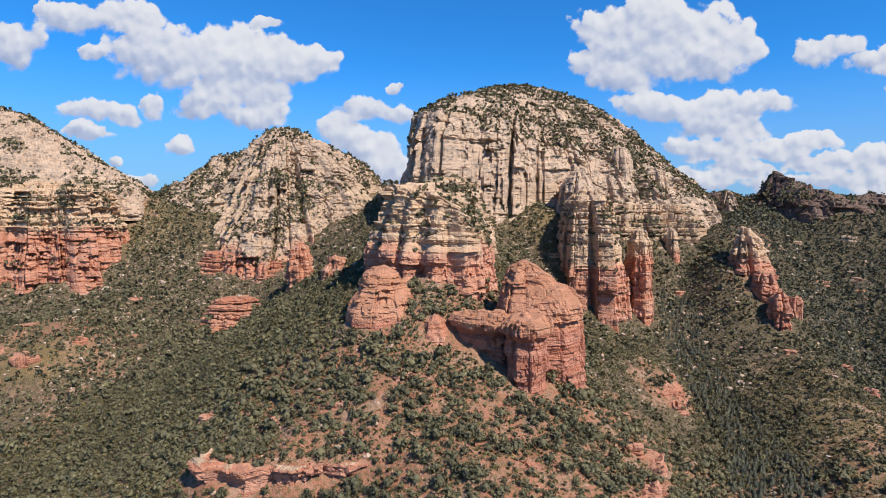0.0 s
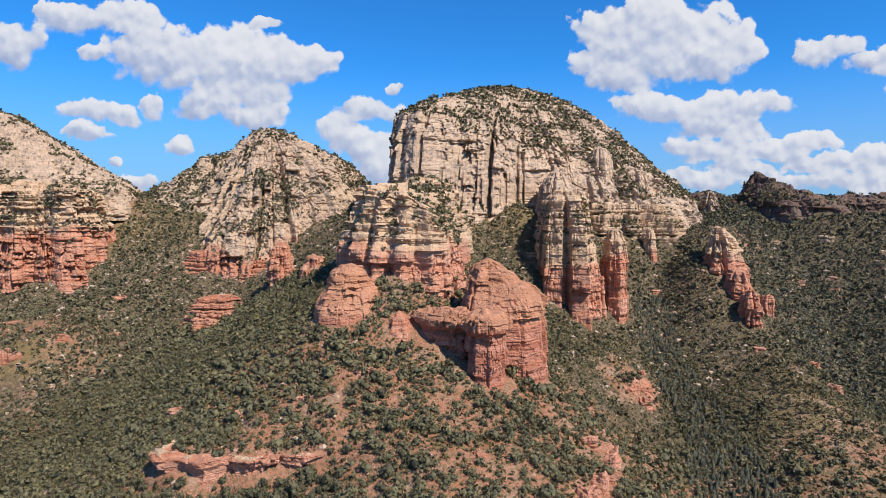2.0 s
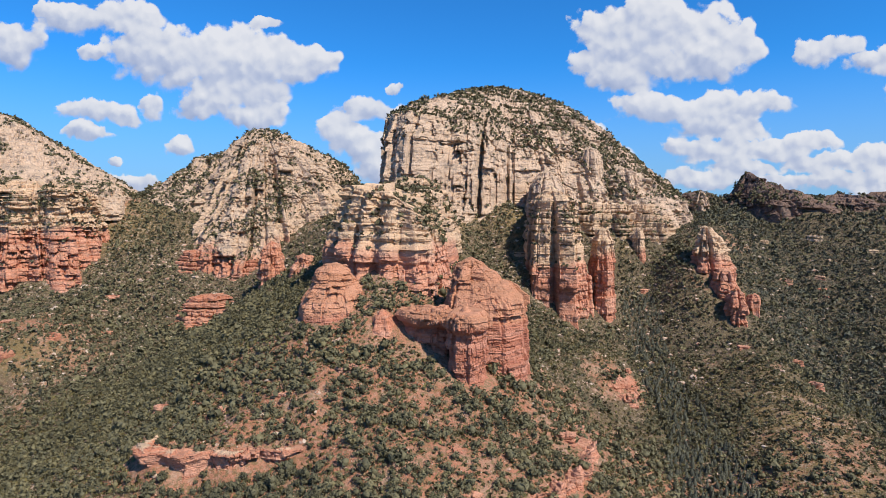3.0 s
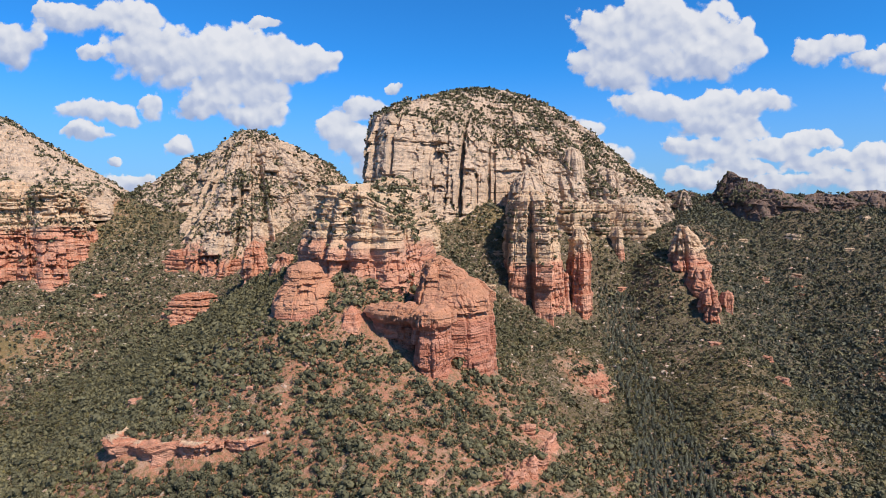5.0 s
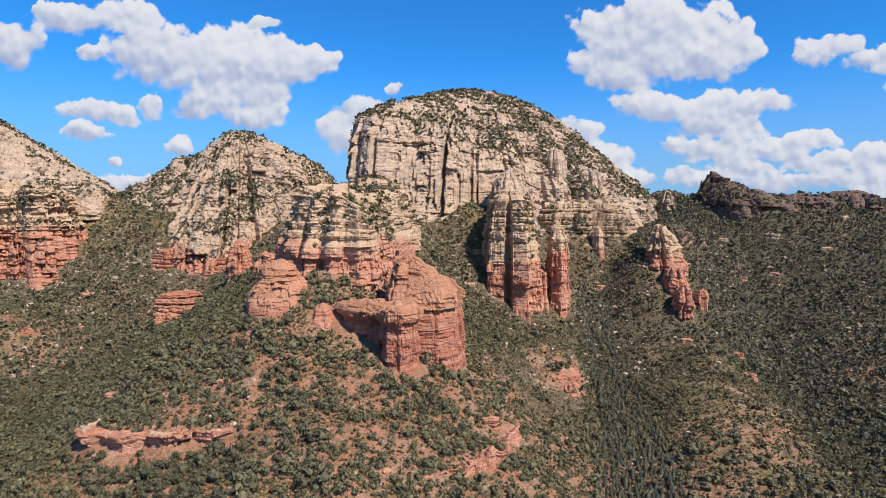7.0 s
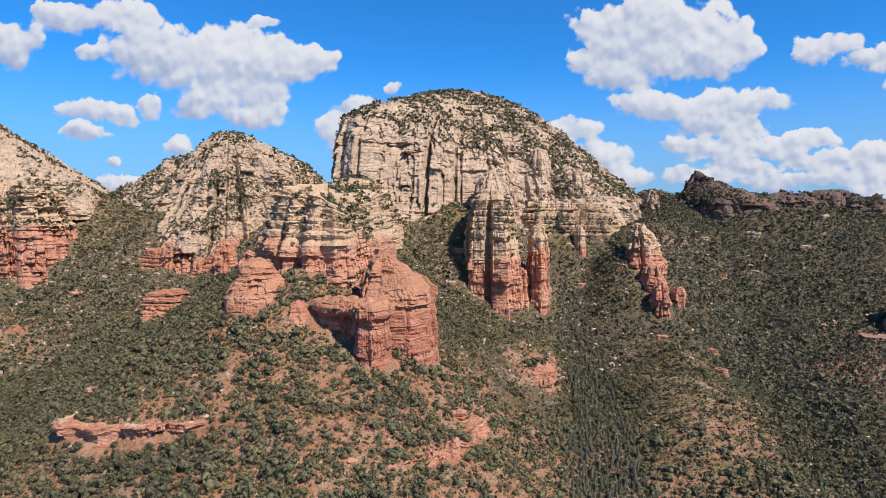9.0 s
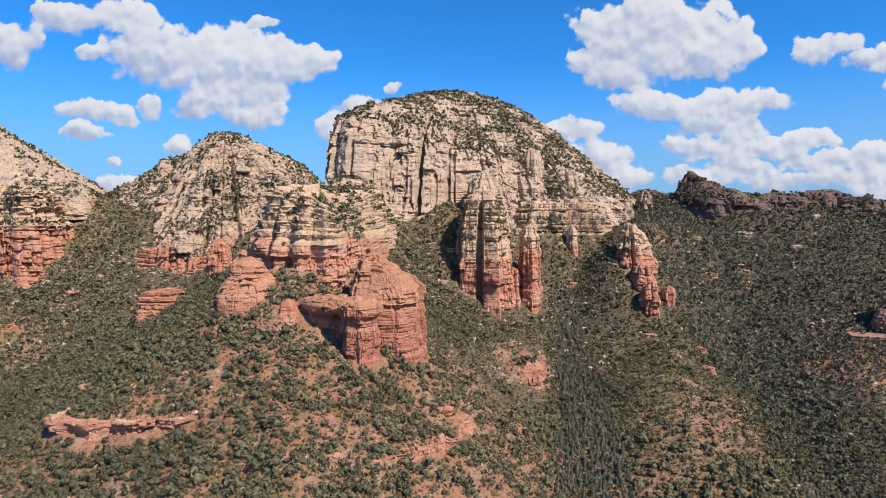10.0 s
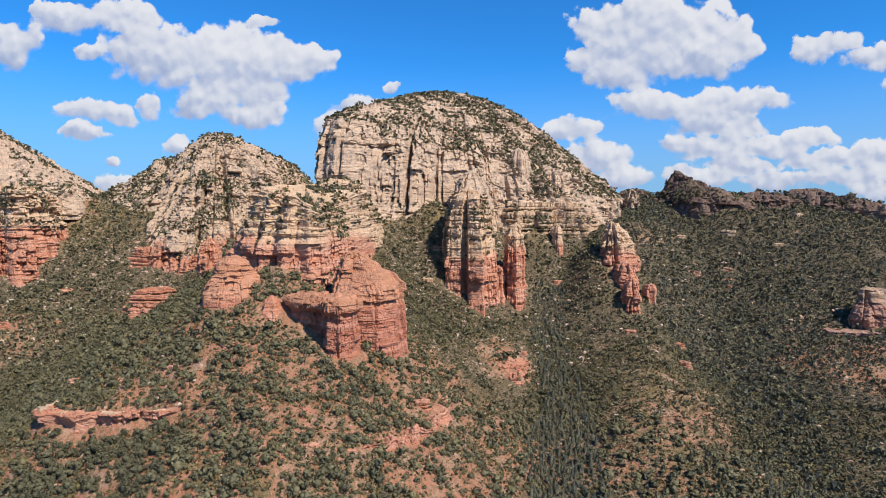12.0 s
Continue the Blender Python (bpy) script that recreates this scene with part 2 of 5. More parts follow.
def rock_material(name, cream, red, turn, spread=9.0, banded=1.0, crusted=1.0):
    """Layered sandstone: pale above the height turn, red below it."""
    m, n, bsdf = surface(name)
    place = n.add("ShaderNodeNewGeometry").outputs["Position"]
    axis = n.add("ShaderNodeSeparateXYZ")
    n.link(place, axis.inputs[0])
    z = axis.outputs[2]
    broad = n.noise(place, 0.03, 4)
    blot = n.noise(place, 0.22, 5, 0.65)
    grain = n.noise(place, 1.6, 4, 0.7)
    beds = n.noise(n.vec("MULTIPLY", place, (0.012, 0.012, 0.35)), 1.0, 5, 0.65)
    seam = n.noise(n.vec("MULTIPLY", place, (0.03, 0.03, 1.4)), 1.0, 3, 0.6)
    streak = n.noise(n.vec("MULTIPLY", place, (0.5, 0.5, 0.035)), 1.0, 4, 0.6)
    level = n.math("ADD", z, n.math("MULTIPLY", n.math("SUBTRACT", broad, 0.5), spread * 2.2))
    pale = n.step(level, turn - spread * 0.35, turn + spread * 0.35)
    light = n.mix(n.math("MULTIPLY", n.step(beds, 0.35, 0.7), banded), cream, tuple(c * f for c, f in zip(cream, (0.72, 0.66, 0.58))))
    light = n.mix(n.math("MULTIPLY", n.step(blot, 0.5, 0.75), 0.5), light, (0.385, 0.222, 0.141))
    deep = n.mix(n.step(beds, 0.38, 0.66), red, tuple(c * f for c, f in zip(red, (1.25, 1.65, 1.9))))
    deep = n.mix(n.math("MULTIPLY", n.step(blot, 0.48, 0.75), 0.55), deep, tuple(c * f for c, f in zip(red, (0.7, 0.62, 0.66))))
    col = n.mix(pale, deep, light)
    col = n.mix(n.math("MULTIPLY", n.step(streak, 0.56, 0.74), 0.32), col, (0.096, 0.074, 0.063))
    col = n.mix(n.math("MULTIPLY", n.step(seam, 0.58, 0.72), 0.35 * banded), col, (0.126, 0.081, 0.059))
    col = n.mix(n.math("MULTIPLY", n.step(grain, 0.35, 0.75), 0.22), col, (0.222, 0.185, 0.148))
    crust = n.noise(n.vec("MULTIPLY", place, (0.16, 0.16, 0.3)), 1.0, 6, 0.72)
    col = n.mix(n.math("MULTIPLY", n.step(crust, 0.50, 0.62), n.math("ADD", 0.12 * crusted, n.math("MULTIPLY", pale, 0.53 * crusted))), col, (0.156, 0.13, 0.107))
    tread = n.add("ShaderNodeSeparateXYZ")
    n.link(n.add("ShaderNodeNewGeometry").outputs["True Normal"], tread.inputs[0])
    dust = n.math("MULTIPLY", n.step(tread.outputs[2], 0.55, 0.85), n.step(blot, 0.34, 0.52))
    col = n.mix(n.math("MULTIPLY", dust, 0.8), col, n.mix(pale, tuple(c * f for c, f in zip(red, (0.75, 0.95, 1.0))), tuple(c * f for c, f in zip(cream, (0.66, 0.68, 0.66)))))
    n.put(bsdf.inputs["Base Color"], col)
    # joint blocks: hairline gaps between slabs, over the grain
    gaps = []
    sway = n.add("ShaderNodeTexNoise")
    n.put(sway.inputs["Vector"], place)
    sway.inputs["Scale"].default_value = 0.16
    bent = n.vec("ADD", place, n.vec("MULTIPLY", sway.outputs["Color"], (5.0, 5.0, 3.0)))
    for stretch in ((0.17, 0.17, 0.42), (0.42, 0.42, 0.95)):
        cell = n.add("ShaderNodeTexVoronoi")
        cell.feature = "DISTANCE_TO_EDGE"
        cell.inputs["Scale"].default_value = 1.0
        n.link(n.vec("MULTIPLY", bent, stretch), cell.inputs["Vector"])
        gaps.append(n.step(cell.outputs["Distance"], 0.0, 0.06))
    relief = n.math("ADD", n.math("MULTIPLY", gaps[0], 0.28), n.math("MULTIPLY", gaps[1], 0.1))
    relief = n.math("ADD", relief, n.math("ADD", n.math("ADD", grain, n.math("MULTIPLY", blot, 1.2)), n.math("MULTIPLY", seam, 1.2 * banded)))
    bump(n, bsdf, relief, 0.5)
    return m


def soil_material():
    m, n, bsdf = surface("red_soil", 0.95)
    geo = n.add("ShaderNodeNewGeometry")
    place = geo.outputs["Position"]
    up = n.add("ShaderNodeSeparateXYZ")
    n.link(geo.outputs["Normal"], up.inputs[0])
    broad = n.noise(place, 0.018, 4)
    patch = n.noise(place, 0.085, 5, 0.6)
    grain = n.noise(place, 0.8, 5, 0.7)
    stone = n.noise(place, 2.2, 3, 0.7)
    # bare red earth on the spurs, olive scrub and dry grass elsewhere
    spur = n.add("ShaderNodeAttribute")
    spur.attribute_name = "spur"
    bare = n.math("ADD", n.math("MULTIPLY", n.math("SUBTRACT", broad, 0.5), 1.6), n.math("MULTIPLY", spur.outputs["Fac"], 0.15))
    for spot, reach, much in (((5, 165, -65), 120, 0.7), ((165, 190, -98), 55, 0.4), ((80, 195, -86), 62, 0.65), ((104, 276, -88), 30, 0.5), ((-200, 285, -75), 80, 0.35), ((310, 300, -85), 70, 0.5)):
        d = n.math("DIVIDE", n.vec("DISTANCE", place, spot), reach)
        bare = n.math("ADD", bare, n.step(d, 0.35, 1.15, much, 0.0))
    bare = n.math("ADD", bare, n.math("MULTIPLY", n.math("SUBTRACT", patch, 0.5), 1.8))
    earth = n.ramp(patch, [(0.30, (0.32, 0.125, 0.07)), (0.5, (0.36, 0.165, 0.1)), (0.68, (0.34, 0.22, 0.15))])
    lush = n.ramp(grain, [(0.3, (0.068, 0.05, 0.03)), (0.5, (0.112, 0.077, 0.047)), (0.66, (0.195, 0.123, 0.082))])
    dry = n.ramp(grain, [(0.3, (0.115, 0.082, 0.034)), (0.5, (0.2, 0.135, 0.058)), (0.66, (0.3, 0.19, 0.1))])
    slope_shade = n.math("DIVIDE", n.vec("DISTANCE", place, (300, 370, -55)), 185.0)      # painted shade: soil colour darkened over the dim right-hand slope
    lush = n.mix(n.step(slope_shade, 0.6, 1.2, 0.85, 0.0), lush, (0.058, 0.048, 0.036))
    dry = n.mix(n.step(slope_shade, 0.6, 1.2, 0.85, 0.0), dry, (0.085, 0.064, 0.046))
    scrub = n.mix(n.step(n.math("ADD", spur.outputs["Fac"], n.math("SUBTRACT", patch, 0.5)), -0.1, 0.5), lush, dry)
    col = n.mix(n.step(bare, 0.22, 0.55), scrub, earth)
    col = n.mix(n.math("MULTIPLY", n.step(grain, 0.46, 0.58), 0.75), col, (0.135, 0.108, 0.05))
    col = n.mix(n.math("MULTIPLY", n.step(stone, 0.60, 0.70), 0.7), col, (0.444, 0.341, 0.267))
    scree = n.noise(place, 0.55, 4, 0.7)
    col = n.mix(n.math("MULTIPLY", n.math("MULTIPLY", n.step(scree, 0.54, 0.62), n.step(broad, 0.3, 0.55)), n.math("MULTIPLY", n.step(slope_shade, 0.6, 1.1, 0.3, 0.75), n.step(bare, 0.2, 0.6, 1.0, 0.35))), col, (0.40, 0.31, 0.235))
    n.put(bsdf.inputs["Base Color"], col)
    bump(n, bsdf, n.math("ADD", grain, stone), 0.5)
    return m


def leaf_material(name, dark, pale, olive=(0.18, 0.155, 0.075)):
    m, n, bsdf = surface(name, 0.8)
    geo = n.add("ShaderNodeNewGeometry")
    tone = n.noise(geo.outputs["Position"], 0.3, 3)
    leaf = geo.outputs["Random Per Island"]
    own = n.add("ShaderNodeAttribute")
    own.attribute_name = "tone"
    own = own.outputs["Fac"]
    col = n.mix(n.math("ADD", n.math("MULTIPLY", leaf, 0.35), n.math("ADD", n.math("MULTIPLY", n.step(tone, 0.35, 0.68), 0.25), n.math("MULTIPLY", own, 0.4))), dark, pale)
    col = n.mix(n.step(own, 0.62, 0.95, 0.0, 0.45), col, olive)
    n.put(bsdf.inputs["Base Color"], col)
    return m


SOIL = soil_material()
CREAM, RED = (0.67, 0.465, 0.305), (0.49, 0.196, 0.114)
ROCK = rock_material("layered_sandstone", CREAM, RED, -15.0, 12.0, 0.7, 0.35)
CAP_ROCK = rock_material("capped_sandstone", CREAM, RED, -67.0, 0.9)
PALE_ROCK = rock_material("pale_sandstone", (0.64, 0.45, 0.30), RED, -50.0, 10.0, 0.9, 0.5)
PILLAR_ROCK = rock_material("two_toned_sandstone", CREAM, RED, -31.0, 11.0, 0.8, 0.5)
GREY_ROCK = rock_material("weathered_sandstone", (0.575, 0.415, 0.295), RED, -30.0, 18.0, 0.4, 1.1)
# brown rock of the right-hand ridge, with its shade painted in as darker colour
SHADED_ROCK = rock_material("shaded_brown_sandstone", (0.2, 0.128, 0.1), (0.2, 0.1, 0.072), -30.0)
TOWER_ROCK = rock_material("orange_sandstone", (0.57, 0.27, 0.16), (0.42, 0.152, 0.09), -41.0, 5.0, 0.8, 0.3)
OUTCROP_ROCK = rock_material("pinkish_sandstone", (0.5, 0.34, 0.235), (0.4, 0.19, 0.125), -62.0, 6.0, 1.0, 0.6)
LEAF = leaf_material("juniper_foliage", (0.062, 0.06, 0.035), (0.185, 0.165, 0.09))
SCRUB = leaf_material("olive_scrub", (0.055, 0.05, 0.022), (0.165, 0.135, 0.055), (0.2, 0.17, 0.06))
# green of the firs; also shade painted into far right-hand shrubs
FIR_AND_SHADE = leaf_material("fir_and_shade_foliage", (0.05, 0.052, 0.038), (0.115, 0.115, 0.08), (0.1, 0.1, 0.065))
STONE, stone_nodes, stone_shader = surface("loose_stone")
stone_geo = stone_nodes.add("ShaderNodeNewGeometry")
stone_nodes.put(stone_shader.inputs["Base Color"], stone_nodes.ramp(stone_geo.outputs["Random Per Island"], [(0.0, (0.311, 0.148, 0.096)), (0.4, (0.407, 0.296, 0.215)), (1.0, (0.444, 0.37, 0.296))]))
BARK = surface("bark")[0]
BARK.node_tree.nodes["Principled BSDF"].inputs["Base Color"].default_value = (0.16, 0.12, 0.09, 1)


# ---- the lie of the land: crests, spurs and gullies, each a line of (x, y, z) ----
LINES = {
    "middle_spur": [(0, 60, -106), (0, 90, -98), (2, 118, -80), (10, 138, -68), (10, 150, -65.3), (12, 166, -64), (12, 182, -57), (0, 197, -49), (0, 206, -39), (-3, 221, -29), (-2, 236, -26), (2, 280, -20), (14, 340, -14), (30, 376, -8)],
    "spur_shoulder": [(-75, 90, -104), (-66, 120, -92), (-66, 140, -77), (-42, 176, -61), (-88, 208, -69), (-61, 221, -54)],
    "red_ledge_foot": [(-142, 336, -75), (-122, 340, -71)],
    "near_edge": [(-48, 128, -82), (-20, 129, -77), (0, 127, -76), (26, 130, -77)],
    "ledge_foot": [(-66, 143.5, -78.2), (-45, 144.5, -77.7), (-26, 147, -76.5), (-10, 143, -70)],
    "ledge_top": [(-60, 152.5, -64.6), (-42, 155, -64.2), (-24, 158, -64.8)],
    "left_flank": [(-34, 205, -42), (-50, 236, -44), (-70, 300, -43), (-88, 342, -47), (-112, 366, -57), (-60, 400, -20), (-40, 480, 15)],
    "left_gully": [(-150, 60, -110), (-150, 160, -106), (-152, 230, -97), (-155, 258, -90), (-160, 320, -77), (-184, 343, -70), (-200, 390, -50), (-226, 430, -20), (-249, 471, 8), (-262, 560, 0)],
    "left_hill": [(-330, 200, -100), (-300, 240, -92), (-190, 268, -85), (-194, 291, -64), (-215, 330, -62), (-240, 372, -60), (-320, 372, -60), (-450, 380, -60)],
    "right_gully": [(95, 60, -112), (100, 160, -107), (103, 196, -103), (110, 235, -99), (118, 268, -95), (126, 320, -80), (148, 368, -57), (172, 408, -36), (205, 446, -18), (250, 560, 6), (260, 660, -10)],
    "spur_side": [(60, 110, -98), (49, 152, -77), (73, 165, -85), (67, 231, -80), (91, 262, -84), (105, 286, -77)],
    "pillar_side": [(66, 392, 0), (67.5, 366, -15), (67.5, 346, -31), (67, 330, -48)],
    "band_foot": [(114, 398, -27), (126, 399, -25), (150, 402, -23), (172, 412, -21), (190, 424, -19), (206, 438, -15)],
    "spire_side": [(172, 380, -30), (171, 364, -37), (171, 350, -45), (175, 334, -58), (177, 320, -68)],
    "green_slope": [(52, 205, -66), (58, 250, -68), (55, 290, -58), (50, 347, -36), (46, 374, -14), (46, 390, -5)],
    "pillar_foot": [(62, 300, -62), (74, 321, -60), (92, 318, -65), (104, 334, -63), (130, 368, -53), (154, 388, -37), (184, 404, -28)],
    "right_spur": [(145, 120, -110), (152, 170, -101), (160, 205, -93), (169, 238, -86), (186, 275, -80), (186, 312, -70), (197, 340, -57), (205, 380, -36), (226, 430, -14), (262, 520, 2)],
    "far_gully": [(200, 60, -116), (200, 190, -104), (228, 250, -99), (226, 300, -92), (245, 350, -76), (268, 410, -52), (283, 450, -20), (290, 490, 0)],
    "right_slope": [(330, 180, -95), (300, 240, -90), (265, 282, -84), (320, 321, -81), (300, 380, -62), (292, 412, -47), (300, 426, -35), (312, 455, -8)],
    "right_crest": [(262, 560, 7), (290, 530, 12), (305, 490, 4), (316, 468, 4), (350, 482, 4), (395, 508, 4), (424, 482, -4), (452, 452, -15), (500, 400, -35), (560, 330, -60)],
    "behind_camera": [(-420, 60, -108), (-250, -100, -112), (50, -220, -114), (300, -120, -116), (420, 60, -108)],
    "backcountry": [(-700, 300, -70), (-600, 700, -60), (-260, 800, -50), (60, 900, -50), (350, 760, -60), (650, 640, -70), (760, 250, -90), (700, -300, -110), (0, -700, -110), (-700, -300, -110)],
}


def land_base():
    """Heights that run through all the lines: smooth in between, with crests and gullies creased."""
    pts = []
    for line in LINES.values():
        for a, b in zip(line[:-1], line[1:]):
            a, b = np.array(a, float), np.array(b, float)
            for t in np.arange(0, 1, 1 / max(1, round(np.hypot(*(b - a)[:2]) / 18))):
                pts.append(a + (b - a) * t)
        pts.append(np.array(line[-1], float))
    pts = np.array(pts)
    dist = lambda X, Y: np.sqrt((X[..., None] - pts[:, 0]) ** 2 + (Y[..., None] - pts[:, 1]) ** 2 + 16.0)
    A = np.ones((len(pts) + 1,) * 2)
    A[:-1, :-1] = dist(pts[:, 0], pts[:, 1]) - np.eye(len(pts)) * 2.0
    A[-1, -1] = 0
    w = np.linalg.solve(A, np.append(pts[:, 2], 0))
    gx, gy = np.arange(-900, 901, 6.0), np.arange(-900, 1001, 6.0)
    Z = np.empty((len(gx), len(gy)))
    for i, x in enumerate(gx):
        Z[i] = dist(np.full(len(gy), x), gy) @ w[:-1] + w[-1]
    return gx, gy, Z


GX, GY, GZ = land_base()


def crest_field():
    """How far the land stands above (spurs) or below (gullies) its surroundings."""
    k = 7
    c = np.cumsum(np.cumsum(np.pad(GZ, ((k + 1, k), (k + 1, k)), mode="edge"), 0), 1)
    w = 2 * k + 1
    mean = (c[w:, w:] - c[:-w, w:] - c[w:, :-w] + c[:-w, :-w]) / w ** 2
    return GZ - mean


CREST = crest_field()


def crest(x, y):
    i = np.clip(((x - GX[0]) / 6.0).round().astype(int), 0, len(GX) - 1)
    j = np.clip(((y - GY[0]) / 6.0).round().astype(int), 0, len(GY) - 1)
    return CREST[i, j]


def land(x, y):
    """The ground's height."""
    fx, fy = np.clip((x - GX[0]) / 6.0, 0, len(GX) - 1.001), np.clip((y - GY[0]) / 6.0, 0, len(GY) - 1.001)
    i, j = fx.astype(int), fy.astype(int)
    u, v = fx - i, fy - j
    z = GZ[i, j] * (1 - u) * (1 - v) + GZ[i + 1, j] * u * (1 - v) + GZ[i, j + 1] * (1 - u) * v + GZ[i + 1, j + 1] * u * v
    o = np.zeros_like(x)
    r = np.hypot(x, y)
    z = z + 3.6 * fbm(x / 42, y / 42, o, 3) - 2.0 * np.abs(perlin(x / 21, y / 30, o + 6)) + 0.7 * fbm(x / 7, y / 7, o + 4, 3)
    # a bench, level with the rim of the rock ledge
    bench = smooth(x, -68, -62) * (1 - smooth(x, -22, -16)) * smooth(y - np.interp(x, (-66, -60, -47, -30, -18), (155.5, 152, 151, 153, 157)), 0, 2.0)
    z = np.maximum(z, z * (1 - bench) - 66.9 * bench)
    far = smooth(r, 700, 1400)
    return z * (1 - far) + far * (-85 + 45 * fbm(x / 600, y / 600, o + 9, 4))


HUB = np.array((35.0, -20.0))


def build_ground():
    """One sheet round the camera's line, fine ahead and where it is near, out to the horizon."""
    front = np.linspace(-53, 53, 420)
    back = np.linspace(53, 307, 80)[1:-1]
    az = np.radians(np.concatenate([front, back]))
    r = np.concatenate([np.linspace(0.02, 130, 24)[:-1], np.geomspace(130, 640, 190)[:-1], np.geomspace(640, 4700, 36)])
    A, R = np.meshgrid(az, r, indexing="ij")
    X, Y = HUB[0] + R * np.sin(A), HUB[1] + R * np.cos(A)
    P = np.stack([X, Y, land(X, Y)], -1)
    ob = new("ground", grid_mesh("ground", P, closed=True, shade_smooth=True))
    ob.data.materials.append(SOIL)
    bare = ob.data.attributes.new("spur", "FLOAT", "POINT")
    bare.data.foreach_set("value", np.clip(crest(X, Y) / 8, -1, 1).astype(np.float32).ravel())
    return tagged(ob, "red desert soil slopes with tan gravel and dry grass", "ground", kind="structure")


build_ground()


# ---- rock bodies ----
TOPS = np.full((420, 420), -999.0)      # the rocks' heights on a 2 m grid


def cover_land(P):
    i, j = ((P[..., 0] + 420) / 2).astype(int), ((P[..., 1] - 100) / 2).astype(int)
    ok = (i >= 0) & (i < 420) & (j >= 0) & (j < 420)
    np.maximum.at(TOPS, (i[ok], j[ok]), P[..., 2][ok])


def under_rock(p):
    i, j = np.clip(((p[:, 0] + 420) / 2).astype(int), 0, 419), np.clip(((p[:, 1] - 100) / 2).astype(int), 0, 419)
    return TOPS[i, j] > p[:, 2] + 0.8


LEDGES = []      # (points, up-facing) of the rocks, for the shrubs that grow on them


def polar_outline(centre, foot, angles, soften):
    """How far the outline of the foot lies from the centre along each angle."""
    c, f = np.array(centre, float), np.array(foot, float) - np.array(centre, float)
    best = np.zeros_like(angles)
    d = np.stack([np.cos(angles), np.sin(angles)], -1)
    for a, b in zip(f, np.roll(f, -1, axis=0)):
        e = b - a
        den = d[:, 0] * e[1] - d[:, 1] * e[0]
        den = np.where(np.abs(den) < 1e-9, 1e-9, den)
        t = (a[0] * e[1] - a[1] * e[0]) / den
        s = (a[0] * d[:, 1] - a[1] * d[:, 0]) / den
        ok = (s >= -1e-6) & (s <= 1 + 1e-6) & (t > 0)
        best = np.where(ok & (t > best), t, best)
    if soften:
        k = np.exp(-0.5 * (np.arange(-3 * soften, 3 * soften + 1) / soften) ** 2)
        best = np.convolve(np.pad(best, 3 * soften, mode="wrap"), k / k.sum(), "valid")
    return best


def beds(z, thick, seed):
    """Setbacks of the rock's layers, with sharp lips between them."""
    k = np.floor(z / thick).astype(np.int64)
    f = z / thick - k
    a, b = CELL[(k * 7 + seed) & 4095], CELL[(k * 7 + 7 + seed) & 4095]
    return a + (b - a) * smooth(f, 0.86, 1.0) - 0.5


def prisms(x, y, z, wide, high, seed):
    """Upright jointed blocks, cut level at beds: a setback for each, its lean, and the metres to the nearest joint and bed."""
    u, v = x / wide, y / wide
    xi, yi = np.floor(u).astype(np.int64), np.floor(v).astype(np.int64)
    d1, d2, who = np.full(x.shape, 9.0), np.full(x.shape, 9.0), np.zeros(x.shape, np.int64)
    ox, oy = np.zeros(x.shape), np.zeros(x.shape)
    for i in (-1, 0, 1):
        for j in (-1, 0, 1):
            h = hashed(xi + i + seed * 3, yi + j) * 8
            ax, ay = u - (xi + i + 0.05 + 0.9 * CELL[h]), v - (yi + j + 0.05 + 0.9 * CELL[h + 1])
            d = ax * ax + ay * ay
            first = d < d1
            d2 = np.where(first, d1, np.minimum(d2, d))
            who, ox, oy, d1 = np.where(first, h, who), np.where(first, ax, ox), np.where(first, ay, oy), np.where(first, d, d1)
    level = z / (high * (0.6 + 0.9 * CELL[who + 6])) + 7 * CELL[who + 2]
    k = np.floor(level).astype(np.int64)
    f = level - k
    block = hashed(who + seed, k) * 8
    lean = (CELL[who + 4] - 0.5) * ox + (CELL[who + 5] - 0.5) * oy - 0.5 * CELL[block + 5] * (f - 0.5)
    return CELL[block + 3] - 0.5, lean, (np.sqrt(d2) - np.sqrt(d1)) * wide * 0.5, np.minimum(f, 1 - f) * high


def round_profiles(face, TH):
    """Ways in and heights for each angle: one list of (way in, height), or {degrees: list} of equally long lists, blended round the rock."""
    if not isinstance(face, dict):
        face = {0: face}
    keys = sorted(face)
    table = np.array([face[k] for k in keys], float)
    at = np.radians(np.array(keys, float))
    n = table.shape[1]
    return [np.stack([np.interp(TH, at, table[:, i, c], period=2 * np.pi) for i in range(n)], -1) for c in (0, 1)]


